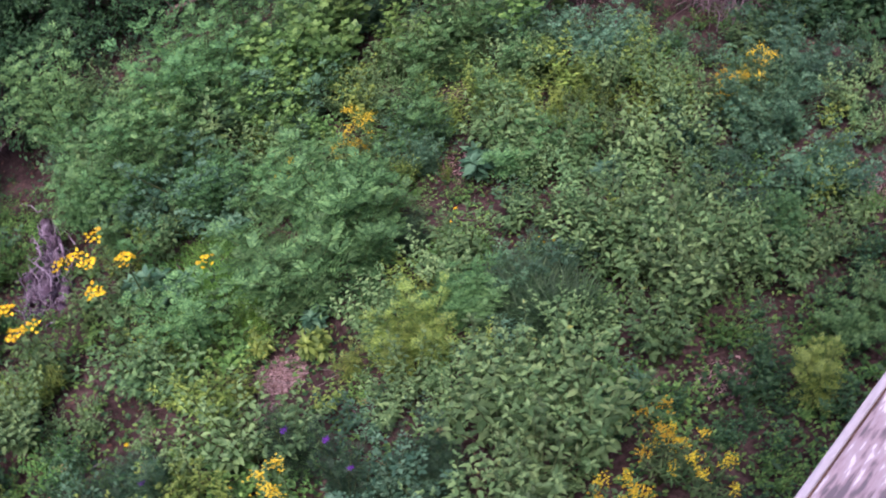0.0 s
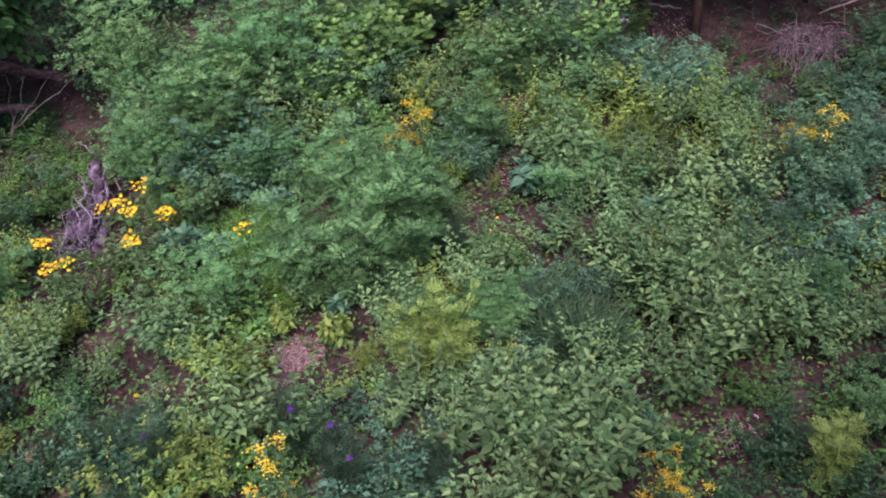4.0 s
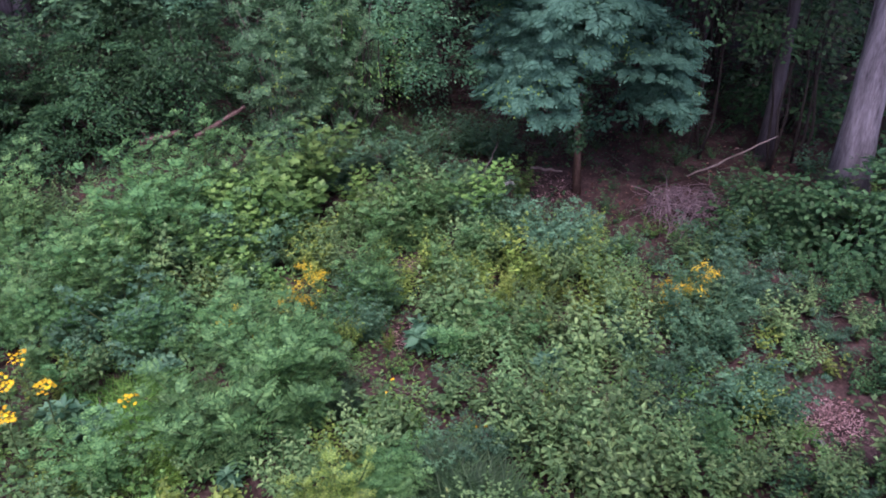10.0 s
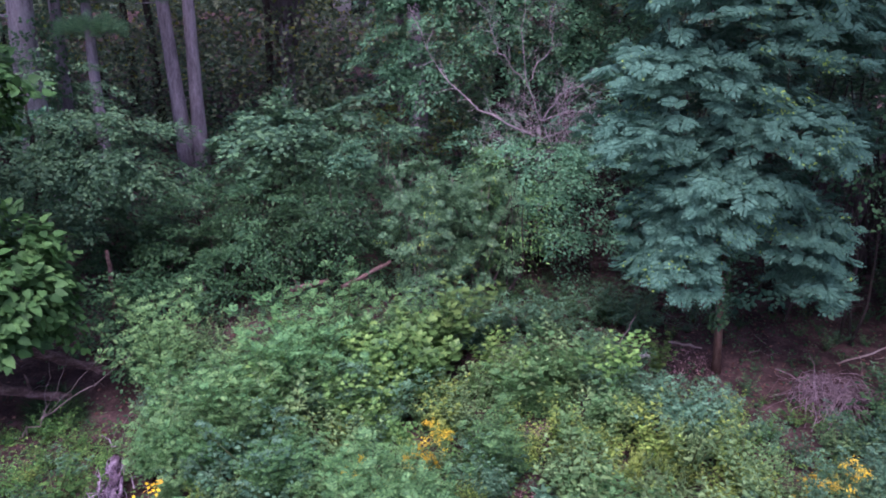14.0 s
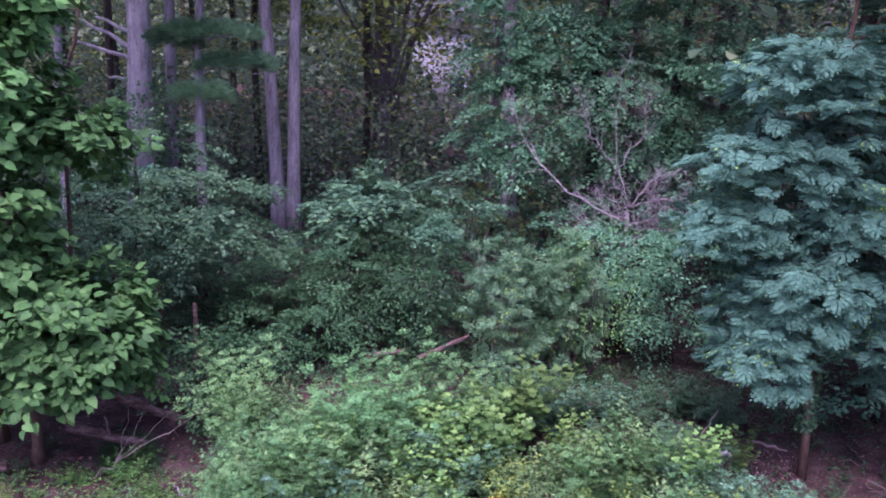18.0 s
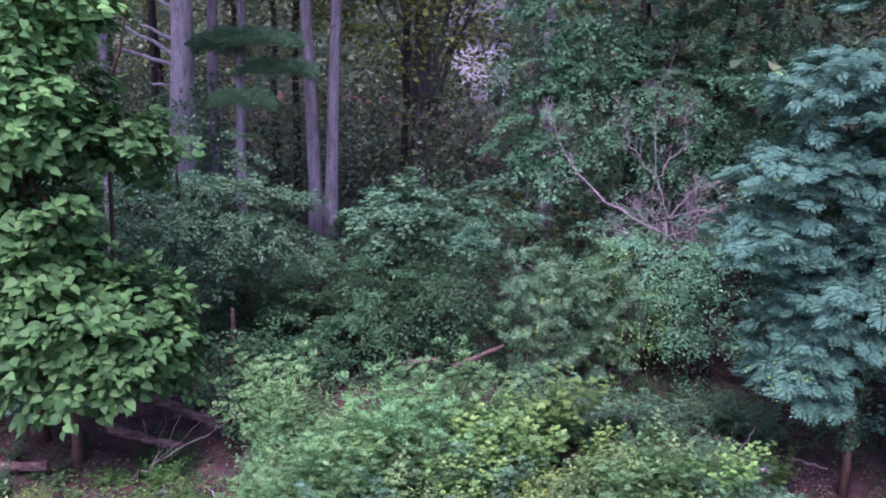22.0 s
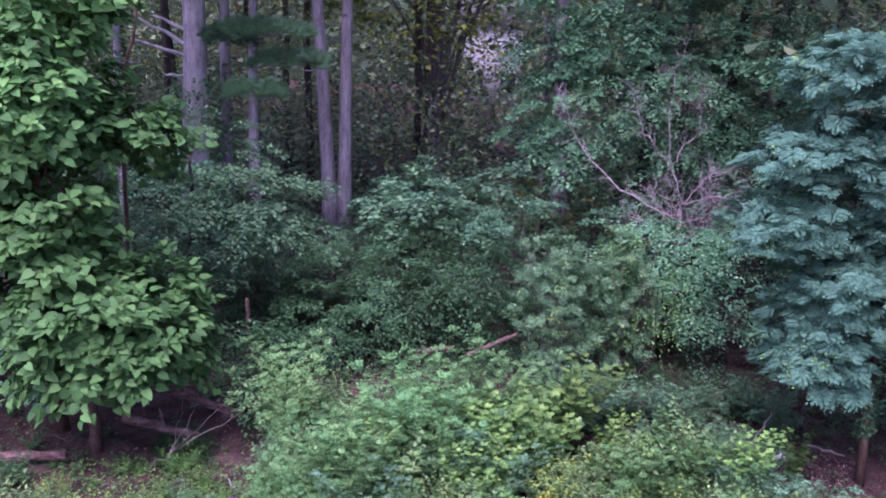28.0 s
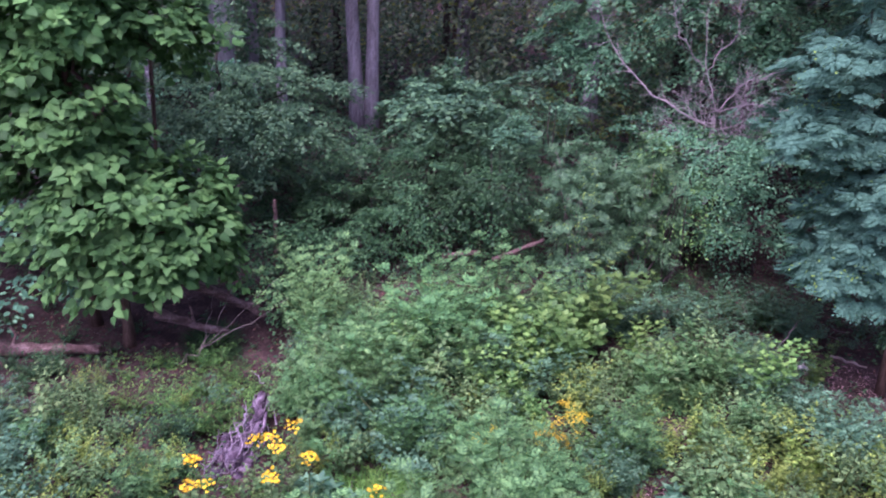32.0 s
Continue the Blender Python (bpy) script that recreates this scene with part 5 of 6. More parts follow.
# broken branch stubs of the big pine
stub_pts = [((-6.45, 19.4, 4.55), (-7.55, 19.2, 5.2)), ((-6.45, 19.4, 4.35), (-7.7, 19.1, 4.75)), ((-6.45, 19.4, 4.9), (-7.2, 19.2, 5.25)), ((-6.4, 19.4, 5.55), (-7.3, 19.2, 5.95)), ((-6.45, 19.4, 3.95), (-7.0, 19.2, 3.98))]
pine = [o for o in bpy.data.objects if o.name == "pine_tree"][0]
for a, b in stub_pts:
    h = Heap()
    h.tube(bent(a, b, 5, 0.02), 0.062 * np.linspace(1, 0.45, 5), 6)
    part("dead_branch", h, M_PALEBARK, pine, "broken pale branch stub", smooth=True)
# many-stemmed tree with yellowing leaves
fork = thing("multi_stemmed_tree", "many-stemmed tree spreading upward under yellowing leaves", "tree", "forest trees")
h = Heap()
fp = bent((-1.45, 26.95, -0.4), (-1.45, 26.95, 3.1), 9, 0.03)
h.tube(fp, flared(fp, 0.17, 0.85), 10)
part("trunk", h, M_BROWNBARK, fork, smooth=True)
for ex, ez, er in ((-3.3, 7.2, 0.05), (-2.75, 8.6, 0.085), (-1.95, 9.4, 0.095), (-1.1, 9.4, 0.11), (-0.35, 8.8, 0.09), (0.75, 8.2, 0.075), (0.3, 7.4, 0.05)):
    h = Heap()
    s0 = (-1.45 + 0.10 * (ex + 1.45), 26.95 + rng.normal(0, 0.05), rng.uniform(2.2, 3.0))
    mid = (-1.45 + 0.33 * (ex + 1.45), 26.95 + rng.normal(0, 0.1), 4.5)
    h.tube(np.concatenate([bent(s0, mid, 6, 0.03), bent(mid, (ex, 26.9, ez), 8, 0.07)[1:]]), er * np.linspace(1.3, 0.5, 13), 8)
    for j in (7, 9, 10):
        q0 = along(np.array([mid, (ex, 26.9, ez)]), (j - 5) / 8)
        h.tube(bent(q0, q0 + np.array((rng.normal(0, 0.7), rng.normal(0, 0.3), rng.uniform(0.4, 1.1))), 5, 0.05), er * 0.35 * np.linspace(1, 0.4, 5), 5)
    part("stem", h, M_SHADEBARK, fork, smooth=True)
for k in range(5):
    h = Heap()
    a = k * 1.257
    rib = fp + np.array((0.13 * np.cos(a), 0.13 * np.sin(a), 0)) * np.linspace(1.5, 0.9, 9)[:, None]
    h.tube(rib, 0.075 * np.linspace(1.2, 0.9, 9), 7)
    part("root_rib", h, M_BARK, fork, "fluted grey rib of the trunk", smooth=True)
h = Heap()
for c in ((-3.5, 26.5, 6.2), (-1.5, 27.5, 7.2), (1.6, 26.8, 6.6), (-2.5, 28.0, 8.5), (0.5, 28, 9), (-1.6, 26.3, 5.2)):
    crown(h, SMALL, c, (2.0, 1.6, 1.5), 70, 10, 0.24, spread=0.6, droop=0.4, inner=0.3)
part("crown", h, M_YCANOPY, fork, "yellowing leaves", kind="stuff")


# white pine with flat pads of needles
wp = thing("white_pine", "small white pine with flat tiers of soft dark needles", "tree", "forest trees")
h = Heap()
pts = bent(gz(-4.86, 18.4), (-4.8, 18.45, 8.5), 12, 0.03)
h.tube(pts, flared(pts, 0.13, 0.5), 10)
part("trunk", h, M_BARK, wp, smooth=True)
for cx, cy, cz, rx in ((-4.55, 18.35, 5.0, 0.95), (-4.05, 18.4, 4.4, 0.75), (-4.75, 18.2, 3.75, 0.6), (-5.3, 18.3, 4.8, 0.5), (-4.7, 18.4, 6.0, 1.0), (-4.9, 18.4, 7.0, 0.9)):
    h = Heap()
    h.tube(bent((-4.82, 18.42, cz - 0.15), (cx + 0.6 * rx, cy, cz), 5, 0.03), 0.03 * np.linspace(1, 0.4, 5), 5)
    part("limb", h, M_BARK, wp)
    h = Heap()
    n = int(1000 * rx)
    a, q = rng.uniform(0, 6.28, n), np.sqrt(rng.uniform(0, 1, n)) * rx
    h.scatter(NEEDLES, np.stack([cx + q * np.cos(a), cy + 0.7 * q * np.sin(a), cz + 0.16 * (1 - (q / rx) ** 2) + 0.08 * np.sin(5 * a + 9 * q) + rng.normal(0, 0.04, n)], 1), np.stack([np.cos(a) + rng.normal(0, 0.5, n), np.sin(a) + rng.normal(0, 0.5, n), rng.uniform(-0.1, 0.7, n)], 1), rng.normal(0, 0.4, (n, 3)) + (0, 0, 1), 0.20)
    part("needle_tier", h, M_PINE, wp, kind="stuff")

side_pine = thing("white_pine", "slim white pine with soft needle tiers beside a vine-hung trunk", "tree", "forest trees")
h = Heap()
pts = bent(gz(1.7, 23.6), (1.75, 23.7, 9.0), 12, 0.03)
h.tube(pts, flared(pts, 0.10, 0.5), 9)
part("trunk", h, M_SHADEBARK, side_pine, smooth=True)
for cx, cz, rx in ((1.65, 5.75, 0.62), (1.75, 3.75, 0.55), (1.95, 3.0, 0.5), (1.9, 6.8, 0.8)):
    h = Heap()
    h.tube(bent((1.73, 23.65, cz - 0.15), (cx + 0.5 * rx, 23.2, cz), 5, 0.03), 0.025 * np.linspace(1, 0.4, 5), 5)
    part("limb", h, M_SHADEBARK, side_pine)
    h = Heap()
    n = int(700 * rx)
    a, q = rng.uniform(0, 6.28, n), np.sqrt(rng.uniform(0, 1, n)) * rx
    h.scatter(NEEDLES, np.stack([cx + q * np.cos(a), 23.2 + 0.6 * q * np.sin(a), cz + 0.16 * (1 - (q / rx) ** 2) + 0.10 * np.sin(4 * a + 9 * q) + rng.normal(0, 0.07, n)], 1), np.stack([np.cos(a) + rng.normal(0, 0.5, n), np.sin(a) + rng.normal(0, 0.5, n), rng.uniform(-0.1, 0.7, n)], 1), rng.normal(0, 0.4, (n, 3)) + (0, 0, 1), 0.18)
    part("needle_tier", h, M_PINE, side_pine, kind="stuff")


def climber(label, x, y, z0, z1, r, n, size, mat, lean=0.0):
    """A vine whose leaves wrap a trunk."""
    ob = thing("climbing_vine", label, "vine", "vines")
    a = np.linspace(0, 9, 40)
    h = Heap()
    h.tube(np.stack([x + lean * a / 9 + r * 1.05 * np.cos(a), y + r * 1.05 * np.sin(a), z0 + (z1 - z0) * a / 9], 1), 0.012, 4)
    part("stem", h, M_TWIG, ob)
    h = Heap()
    u = rng.uniform(0, 1, n) ** 1.25
    b = rng.uniform(0, 6.28, n)
    lump = 1.15 + 0.5 * np.sin(3 * b + 7 * u) ** 2 + rng.exponential(0.25, n)
    P = np.stack([x + lean * u + r * lump * np.cos(b), y + r * lump * np.sin(b), z0 + (z1 - z0) * u], 1)
    h.scatter(ROUND, P, np.stack([np.cos(b) * 0.5 - np.sin(b) * rng.normal(0, 1, n), np.sin(b) * 0.5, rng.normal(-0.5, 0.4, n)], 1), np.stack([np.cos(b), np.sin(b), 0.5 + 0 * b], 1) + rng.normal(0, 0.3, (n, 3)), size * rng.uniform(0.7, 1.25, n))
    part("foliage", h, mat, ob, kind="stuff")


climber("pale grey-green ivy climbing a pine trunk", -6.5, 19.4, 0.3, 4.0, 0.32, 1500, 0.10, M_ASH, 0.08)
climber("pale grey-green ivy climbing a thin pine", -6.05, 20.3, 0.3, 4.3, 0.17, 700, 0.10, M_ASH, 0.03)
climber("dark vine wrapped round a slim locust trunk", 4.96, 10.15, 0.62, 1.7, 0.055, 420, 0.055, M_SHRUB)

# ---- the wood behind ----
for i in range(22):
    for _ in range(20):
        x, y = rng.uniform(-24, 24), rng.uniform(28, 47)
        if abs(x / y - 0.002) > 0.055 or y < 20:
            break
    tall("forest_tree", "straight trunk standing in the shaded wood", x, y, rng.uniform(0.09, 0.24), (M_BARK, M_DARKBARK, M_BROWNBARK)[i % 3], (rng.normal(0, 0.5), 0), rng.uniform(12, 17), 1.1, snags=2, mat=(M_WOODS, M_WOODS, M_YCANOPY)[i % 3], low=6.5)
for x, y in ((-8.6, 13.0), (-9.5, 17.5), (-8.0, 22.0), (-11, 10), (-12, 21), (6.8, 20.0), (9.0, 17.0), (12.5, 13.5), (12, 9), (7.2, 14.5), (12.8, 18), (5.5, 24), (11.2, 5.5), (-10.5, 5.0), (-13, 15)):
    tall("forest_tree", "dark trunk standing in the shaded wood", x, y, rng.uniform(0.09, 0.17), M_DARKBARK, (rng.normal(0, 0.4), 0.2), rng.uniform(11, 15), 1.15, snags=3, low=6.0)
for x, y, cz, r, n in ((-7.2, 12.0, 1.2, (1.1, 0.9, 1.2), 60), (-6.8, 14.5, 1.1, (1.1, 0.9, 1.1), 60), (-8.8, 10.5, 1.3, (1.2, 1.0, 1.3), 60), (-6.3, 16.8, 1.5, (1.2, 0.9, 1.4), 60), (-4.3, 16.6, 0.6, (1.1, 0.8, 0.6), 45), (-1.6, 18.3, 1.0, (1.0, 0.8, 0.8), 55),
                       (5.6, 13.4, 1.0, (1.1, 0.9, 1.0), 60), (6.8, 12.0, 1.0, (1.0, 0.8, 0.9), 50), (7.6, 13.4, 2.6, (1.4, 1.0, 1.0), 65), (9.0, 13.2, 3.1, (1.3, 1.0, 1.1), 60), (9.0, 11.0, 0.6, (0.9, 0.7, 0.6), 45), (10.3, 9.8, 0.9, (1.1, 0.9, 0.9), 55), (10.6, 12.3, 1.6, (1.1, 1.0, 1.4), 60),
                       (8.7, 7.0, 0.7, (0.9, 0.7, 0.7), 55), (9.6, 8.0, 0.8, (0.9, 0.7, 0.8), 50), (-7.2, 8.3, 0.9, (1.1, 0.9, 0.9), 60), (-6.4, 10.9, 0.8, (0.9, 0.8, 0.8), 50), (5.3, 15.6, 2.0, (1.2, 0.8, 1.6), 60), (6.6, 16.5, 3.4, (1.5, 1.0, 2.0), 80), (7.0, 12.3, 3.6, (1.3, 0.9, 1.2), 60), (6.2, 14.4, 5.2, (1.5, 1.0, 1.2), 70), (8.2, 12.6, 5.0, (1.6, 1.0, 1.2), 70)):
    shrub("dark understorey shrub in the shade of the wood", x, y, cz, r, n, 26, 0.092, ROUND, M_SHRUB if n % 2 else M_VINE, group="understorey", **MED)
for i in range(26):
    x, y = -15 + 30 * (i % 13) / 12 + rng.normal(0, 0.6), 19.5 + 4.2 * (i // 13) + rng.normal(0, 0.7)
    hh = rng.uniform(0.9, 1.5) * (1.0 if abs(x) > 3 else 0.8)
    if -5.3 < x < -2.0:
        continue
    shrub("dim undergrowth shrub deep in the wood", x, y, hh * 0.9, (1.5, 0.9, hh), 70, 24, 0.115, SMALL, (M_SHRUB, M_WOODS, M_YCANOPY)[i % 3] if y > 21 else M_SHRUB, group="understorey", **MED)


def woods(n, x0, x1, y0, y1, z0, z1, size, mat, label, gap=0.02):
    h = Heap()
    x, y, z = rng.uniform(x0, x1, n), rng.uniform(y0, y1, n), rng.uniform(z0, z1, n)
    dens = np.array([noise.noise(Vector((a * 0.4, b * 0.35, c * 0.75))) + 0.5 * noise.noise(Vector((a * 1.1, b * 1.0, c * 2.2))) for a, b, c in zip(x, y, z)])
    hole = (np.abs(x / y - 0.004) < 0.022) & (z > 5.5 - 0.055 * y) & (rng.uniform(0, 1, n) < 0.30)
    keep = (dens > gap) & ~hole
    P = np.stack([x, y, z], 1)[keep]
    k = len(P)
    h.scatter(SMALL, P, np.stack([rng.normal(0, 1, k), rng.normal(0, 1, k), rng.normal(-0.3, 0.3, k)], 1), rng.normal(0, 0.4, (k, 3)) + (0, -0.3, 0.8), size * rng.uniform(0.7, 1.3, k))
    tagged(part("woodland_foliage", h, mat), label, "foliage", kind="stuff")


woods(60000, -16, 15, 22, 31, -0.8, 3.6, 0.15, M_WOODS, "dim low foliage between the forest trunks", -0.15)
woods(60000, -20, 18, 24, 34, -0.3, 9, 0.16, M_WOODS, "dark mass of woodland leaves behind the trunks", -0.06)
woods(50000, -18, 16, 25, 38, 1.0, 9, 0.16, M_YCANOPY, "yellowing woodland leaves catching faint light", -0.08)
woods(22000, -36, 36, 36, 48, -0.5, 13, 0.42, M_WOODS, "dense far woodland foliage closing the view")
woods(22000, 8.8, 17, 9.8, 18, 0.2, 3.2, 0.13, M_WOODS, "dim low foliage under the trees beside the clearing")
woods(14000, 7.4, 13, 11.4, 13.8, 2.6, 7.0, 0.11, M_SHRUB, "dim boughs hanging at the wood's edge")
woods(45000, 6.5, 17, 13.0, 22, 1.4, 8.5, 0.15, M_WOODS, "dim foliage of the wood beside the clearing")
woods(26000, -18, -7.8, 9, 22, 0.3, 8, 0.15, M_WOODS, "dim foliage of the wood beyond the catalpa")
woods(16000, -60, 60, 48, 60, -0.5, 17, 0.8, M_WOODS, "farthest dark woodland foliage")
# high boughs added out of view to shade the edge of the wood
for x, y, z in ((7.6, 11.4, 7.4), (9.6, 9.8, 7.6), (10.6, 12.5, 7.2), (4.5, 14.4, 8.4), (8.4, 13.8, 7.0), (11.5, 10.8, 7.0)):
    tree("overhanging_tree", "added tree with boughs out of view that shade the wood's edge", "forest trees", gz(x + 0.3, y + 3.5), (x, y + 1.0, z + 2), 0.12, M_DARKBARK, 8,
         lobes=[((x, y, z), (2.0, 1.7, 0.9), 60, 14, 0.30, CAN), ((x + 0.6, y + 1.5, z + 1.5), (2.0, 1.7, 0.9), 50, 14, 0.30, CAN)], leaf=SMALL, mat=M_WOODS)

# trees added for their unseen crowns, which darken the forest floor below
for x, y in ((-9, 23), (-5.5, 25.5), (-2, 24.5), (2.6, 27), (8.5, 24.5), (-7, 29), (-12, 27), (11, 29)):
    crown_h = rng.uniform(8.5, 10)
    tree("canopy_tree", "added forest tree with a crown out of view that shades the floor", "forest trees", gz(x, y + 2.5), (x, y + 1.5, crown_h + 3), 0.13, M_DARKBARK, 8,
         lobes=[((x, y, crown_h), (2.8, 2.3, 0.9), 45, 14, 0.34, CAN), ((x + 0.5, y + 1.5, crown_h + 1.6), (2.6, 2.2, 0.9), 30, 14, 0.34, CAN)], leaf=SMALL, mat=M_WOODS)
woods(26000, -12, 12, 16.5, 27, -0.8, 0.5, 0.13, M_VINE, "low dim seedlings covering the forest floor", -0.3)
woods(26000, -20, 18, 27, 46, -1.6, 0.6, 0.26, M_SHRUB, "low dark growth over the floor of the wood", -0.4)
# added curved sheet, near-black for the wood's shaded depth; hides the horizon sky
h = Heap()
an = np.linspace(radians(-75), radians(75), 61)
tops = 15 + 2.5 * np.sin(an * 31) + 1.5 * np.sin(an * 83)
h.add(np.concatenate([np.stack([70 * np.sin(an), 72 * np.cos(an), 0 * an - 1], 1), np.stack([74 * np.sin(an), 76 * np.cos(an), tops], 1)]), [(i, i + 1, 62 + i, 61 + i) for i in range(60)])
M_BACKDROP = rough_mat("dark_backdrop_sheet", (0.006, 0.012, 0.007), (0.018, 0.032, 0.017), (0.040, 0.058, 0.028), 0.5, bump=1.0)
tagged(part("backdrop", h, M_BACKDROP), "added dark backdrop sheet standing in for the wood's shaded depth", "hillside", kind="structure")

# broad oak crown added above the view to shade the right of the clearing
h = Heap()
for c in ((8.2, 8.6, 8.6), (7.2, 6.6, 8.8), (8.8, 5.4, 9.0), (6.4, 7.6, 8.6), (7.8, 7.4, 8.2), (9.6, 7.4, 9.2), (10.4, 9.6, 9.0)):
    crown(h, SMALL, c, (2.0, 2.0, 1.0), 70, 16, 0.26, spread=0.7, droop=0.3, inner=0.3, up=0.9)
oak = [o for o in bpy.data.objects if o.name == "oak_tree"][0]
part("bough_foliage", h, M_SHRUB, oak, kind="stuff")

# upper crowns added out of view on the wood's edge trees, to darken the bank
for owner, spots in (("twin_trunk_tree", ((-3.4, 15.2, 9.2), (-1.4, 14.8, 9.6))), ("forest_tree", ((0.8, 15.6, 9.6), (0.4, 18.4, 10.4)))):
    h = Heap()
    for c in spots:
        crown(h, SMALL, c, (1.9, 1.8, 0.8), 40, 16, 0.24, spread=0.7, droop=0.3, inner=0.3, up=0.9)
    part("bough_foliage", h, M_WOODS, [o for o in bpy.data.objects if o.name == owner][0], kind="stuff")

# ---- fallen wood, stump, brush ----


def log_of(name, label, a, b, r, bark=M_LOG, stubs=2):
    ob = thing(name, label, "log", "fallen wood")
    h = Heap()
    pts = bent(a, b, 10, 0.012)
    h.tube(pts, r * (1 + rng.normal(0, 0.13, 10)) * np.linspace(1.05, 0.7, 10), 10)
    part("trunk", h, bark, ob, smooth=True)
    for i in range(stubs):
        h = Heap()
        s = pts[2 + 3 * i]
        h.tube(bent(s, s + unit(rng.normal(0, 1, 3) + (0, 0, 0.8)) * 0.3, 4, 0.02), r * 0.3 * np.linspace(1, 0.5, 4), 6)
        part("branch_stub", h, bark, ob)
    return ob


log_of("fallen_log", "reddish rotting log lying under the catalpa", (-4.45, 10.08, 0.34), (-3.48, 10.12, 0.10), 0.075)
log_of("fallen_log", "second rotting log leaning on the ground", (-4.15, 10.65, 0.55), (-3.15, 10.75, 0.12), 0.075)
log_of("fallen_log", "dark log lying among low plants", (-6.2, 9.2, 0.12), (-4.9, 9.4, 0.12), 0.09)
log_of("fallen_limb", "grey-brown broken limb resting in the shrubs", (-0.05, 12.55, 0.42), (0.72, 12.6, 0.80), 0.036, M_LOG)
log_of("fallen_limb", "dark fallen limb under the shrubs", (-0.85, 12.7, 0.35), (-0.25, 12.7, 0.48), 0.05, M_LOG, 1)
log_of("fallen_limb", "long thin fallen branch propped on the brush", (6.30, 9.4, 0.33), (7.45, 9.15, 0.88), 0.013, M_TWIG)
log_of("fallen_limb", "short pale stick on bare soil", (4.35, 10.25, 0.35), (4.85, 10.3, 0.2), 0.018, M_TWIG, 1)
log_of("fallen_limb", "thin stick lying on red soil", (-2.45, 5.0, 0.05), (-2.05, 5.05, 0.08), 0.012, M_DEAD, 0)
log_of("fallen_limb", "stick leaning at the wood's edge", (3.75, 10.6, 0.1), (4.1, 10.9, 0.5), 0.012, M_TWIG, 0)
log_of("broken_sapling", "short broken sapling stem standing upright", (4.05, 8.3, 0.0), (4.1, 8.35, 0.6), 0.012, M_BROWNBARK, 0)

log_of("broken_sapling", "short snapped reddish stem standing among shrubs", (-3.46, 12.51, 0.0), (-3.46, 12.51, 1.20), 0.035, M_LOG, 0)

# bare arching branch near the catalpa
bare_tree("bare_branch", "thin leafless branch arching over the ground", (-3.85, 9.3, 0.06), (-3.6, 9.5, 0.22), 0.008, [((-2.6, 10.15, 0.72), 0.008), ((-3.2, 10.0, 1.1), 0.005), ((-3.5, 9.9, 1.05), 0.005), ((-2.8, 10.1, 0.95), 0.005)], M_TWIG, 0, 0.04, 0.5, 0.02)

# rotting stump that has fallen apart, roots and torn wood
M_ROT = rough_mat("rotten_wood", (0.030, 0.018, 0.028), (0.105, 0.072, 0.100), (0.36, 0.29, 0.35), 13, (1, 0.4, 1), 1.0)
st = thing("rotten_stump", "weathered violet-grey stump fallen apart into splintered wood", "stump", "fallen wood")
for a, b, r in (((-2.72, 7.0, 0.06), (-2.52, 7.45, 0.14), 0.10), ((-2.62, 7.35, 0.08), (-2.45, 7.85, 0.18), 0.09), ((-2.50, 7.75, 0.14), (-2.55, 8.45, 0.24), 0.06), ((-2.45, 7.1, 0.05), (-2.38, 7.5, 0.10), 0.07), ((-2.75, 7.25, 0.04), (-2.70, 7.65, 0.12), 0.06)):
    h = Heap()
    pts = bent(a, b, 9, 0.03)
    h.tube(pts, r * (1 + rng.normal(0, 0.25, 9)), 7)
    part("chunk", h, M_ROT, st)
    for k in range(14):
        s = pts[rng.integers(0, 8)] + rng.normal(0, r * 0.5, 3)
        h = Heap()
        h.tube(bent(s, s + np.array((rng.normal(0.02, 0.05), rng.uniform(0.12, 0.3), rng.normal(0.04, 0.06))), 4, 0.02), rng.uniform(0.010, 0.024) * np.linspace(1, 0.5, 4), 5)
        part("splinter", h, M_ROT, st)
M_SPLINTER = rough_mat("weathered_splinter", (0.07, 0.05, 0.065), (0.22, 0.17, 0.21), (0.48, 0.41, 0.47), 14, (1, 1, 0.4), 0.6)
for i in range(64):
    h = Heap()
    s = np.array((-2.56 + rng.normal(0, 0.12), 7.6 + rng.normal(0, 0.38), 0.2))
    e = s + (rng.normal(0, 0.10), rng.normal(-0.05, 0.20), rng.uniform(-0.08, 0.26))
    h.tube(bent(s, e, 5, 0.03), rng.uniform(0.006, 0.014) * np.linspace(1, 0.35, 5), 4)
    part("splinter", h, M_SPLINTER, st)

# half-buried stones
for sx, sy, sr in ((3.28, 4.85, 0.09), (3.1, 4.7, 0.05), (4.9, 4.7, 0.06)):
    bm = bmesh.new()
    bmesh.ops.create_icosphere(bm, subdivisions=2, radius=sr)
    for v in bm.verts:
        v.co *= 1 + 0.25 * noise.noise(v.co * 14 + Vector((sx, sy, 0)))
        v.co.z *= 0.6
    me = bpy.data.meshes.new("stone")
    bm.to_mesh(me)
    bm.free()
    me.materials.append(M_DEAD)
    stone = tagged(new("stone", me), "small grey weathered stone half buried in the soil", "stone", group="stones")
    stone.location = gz(sx, sy, 0.05 + sr * 0.4)

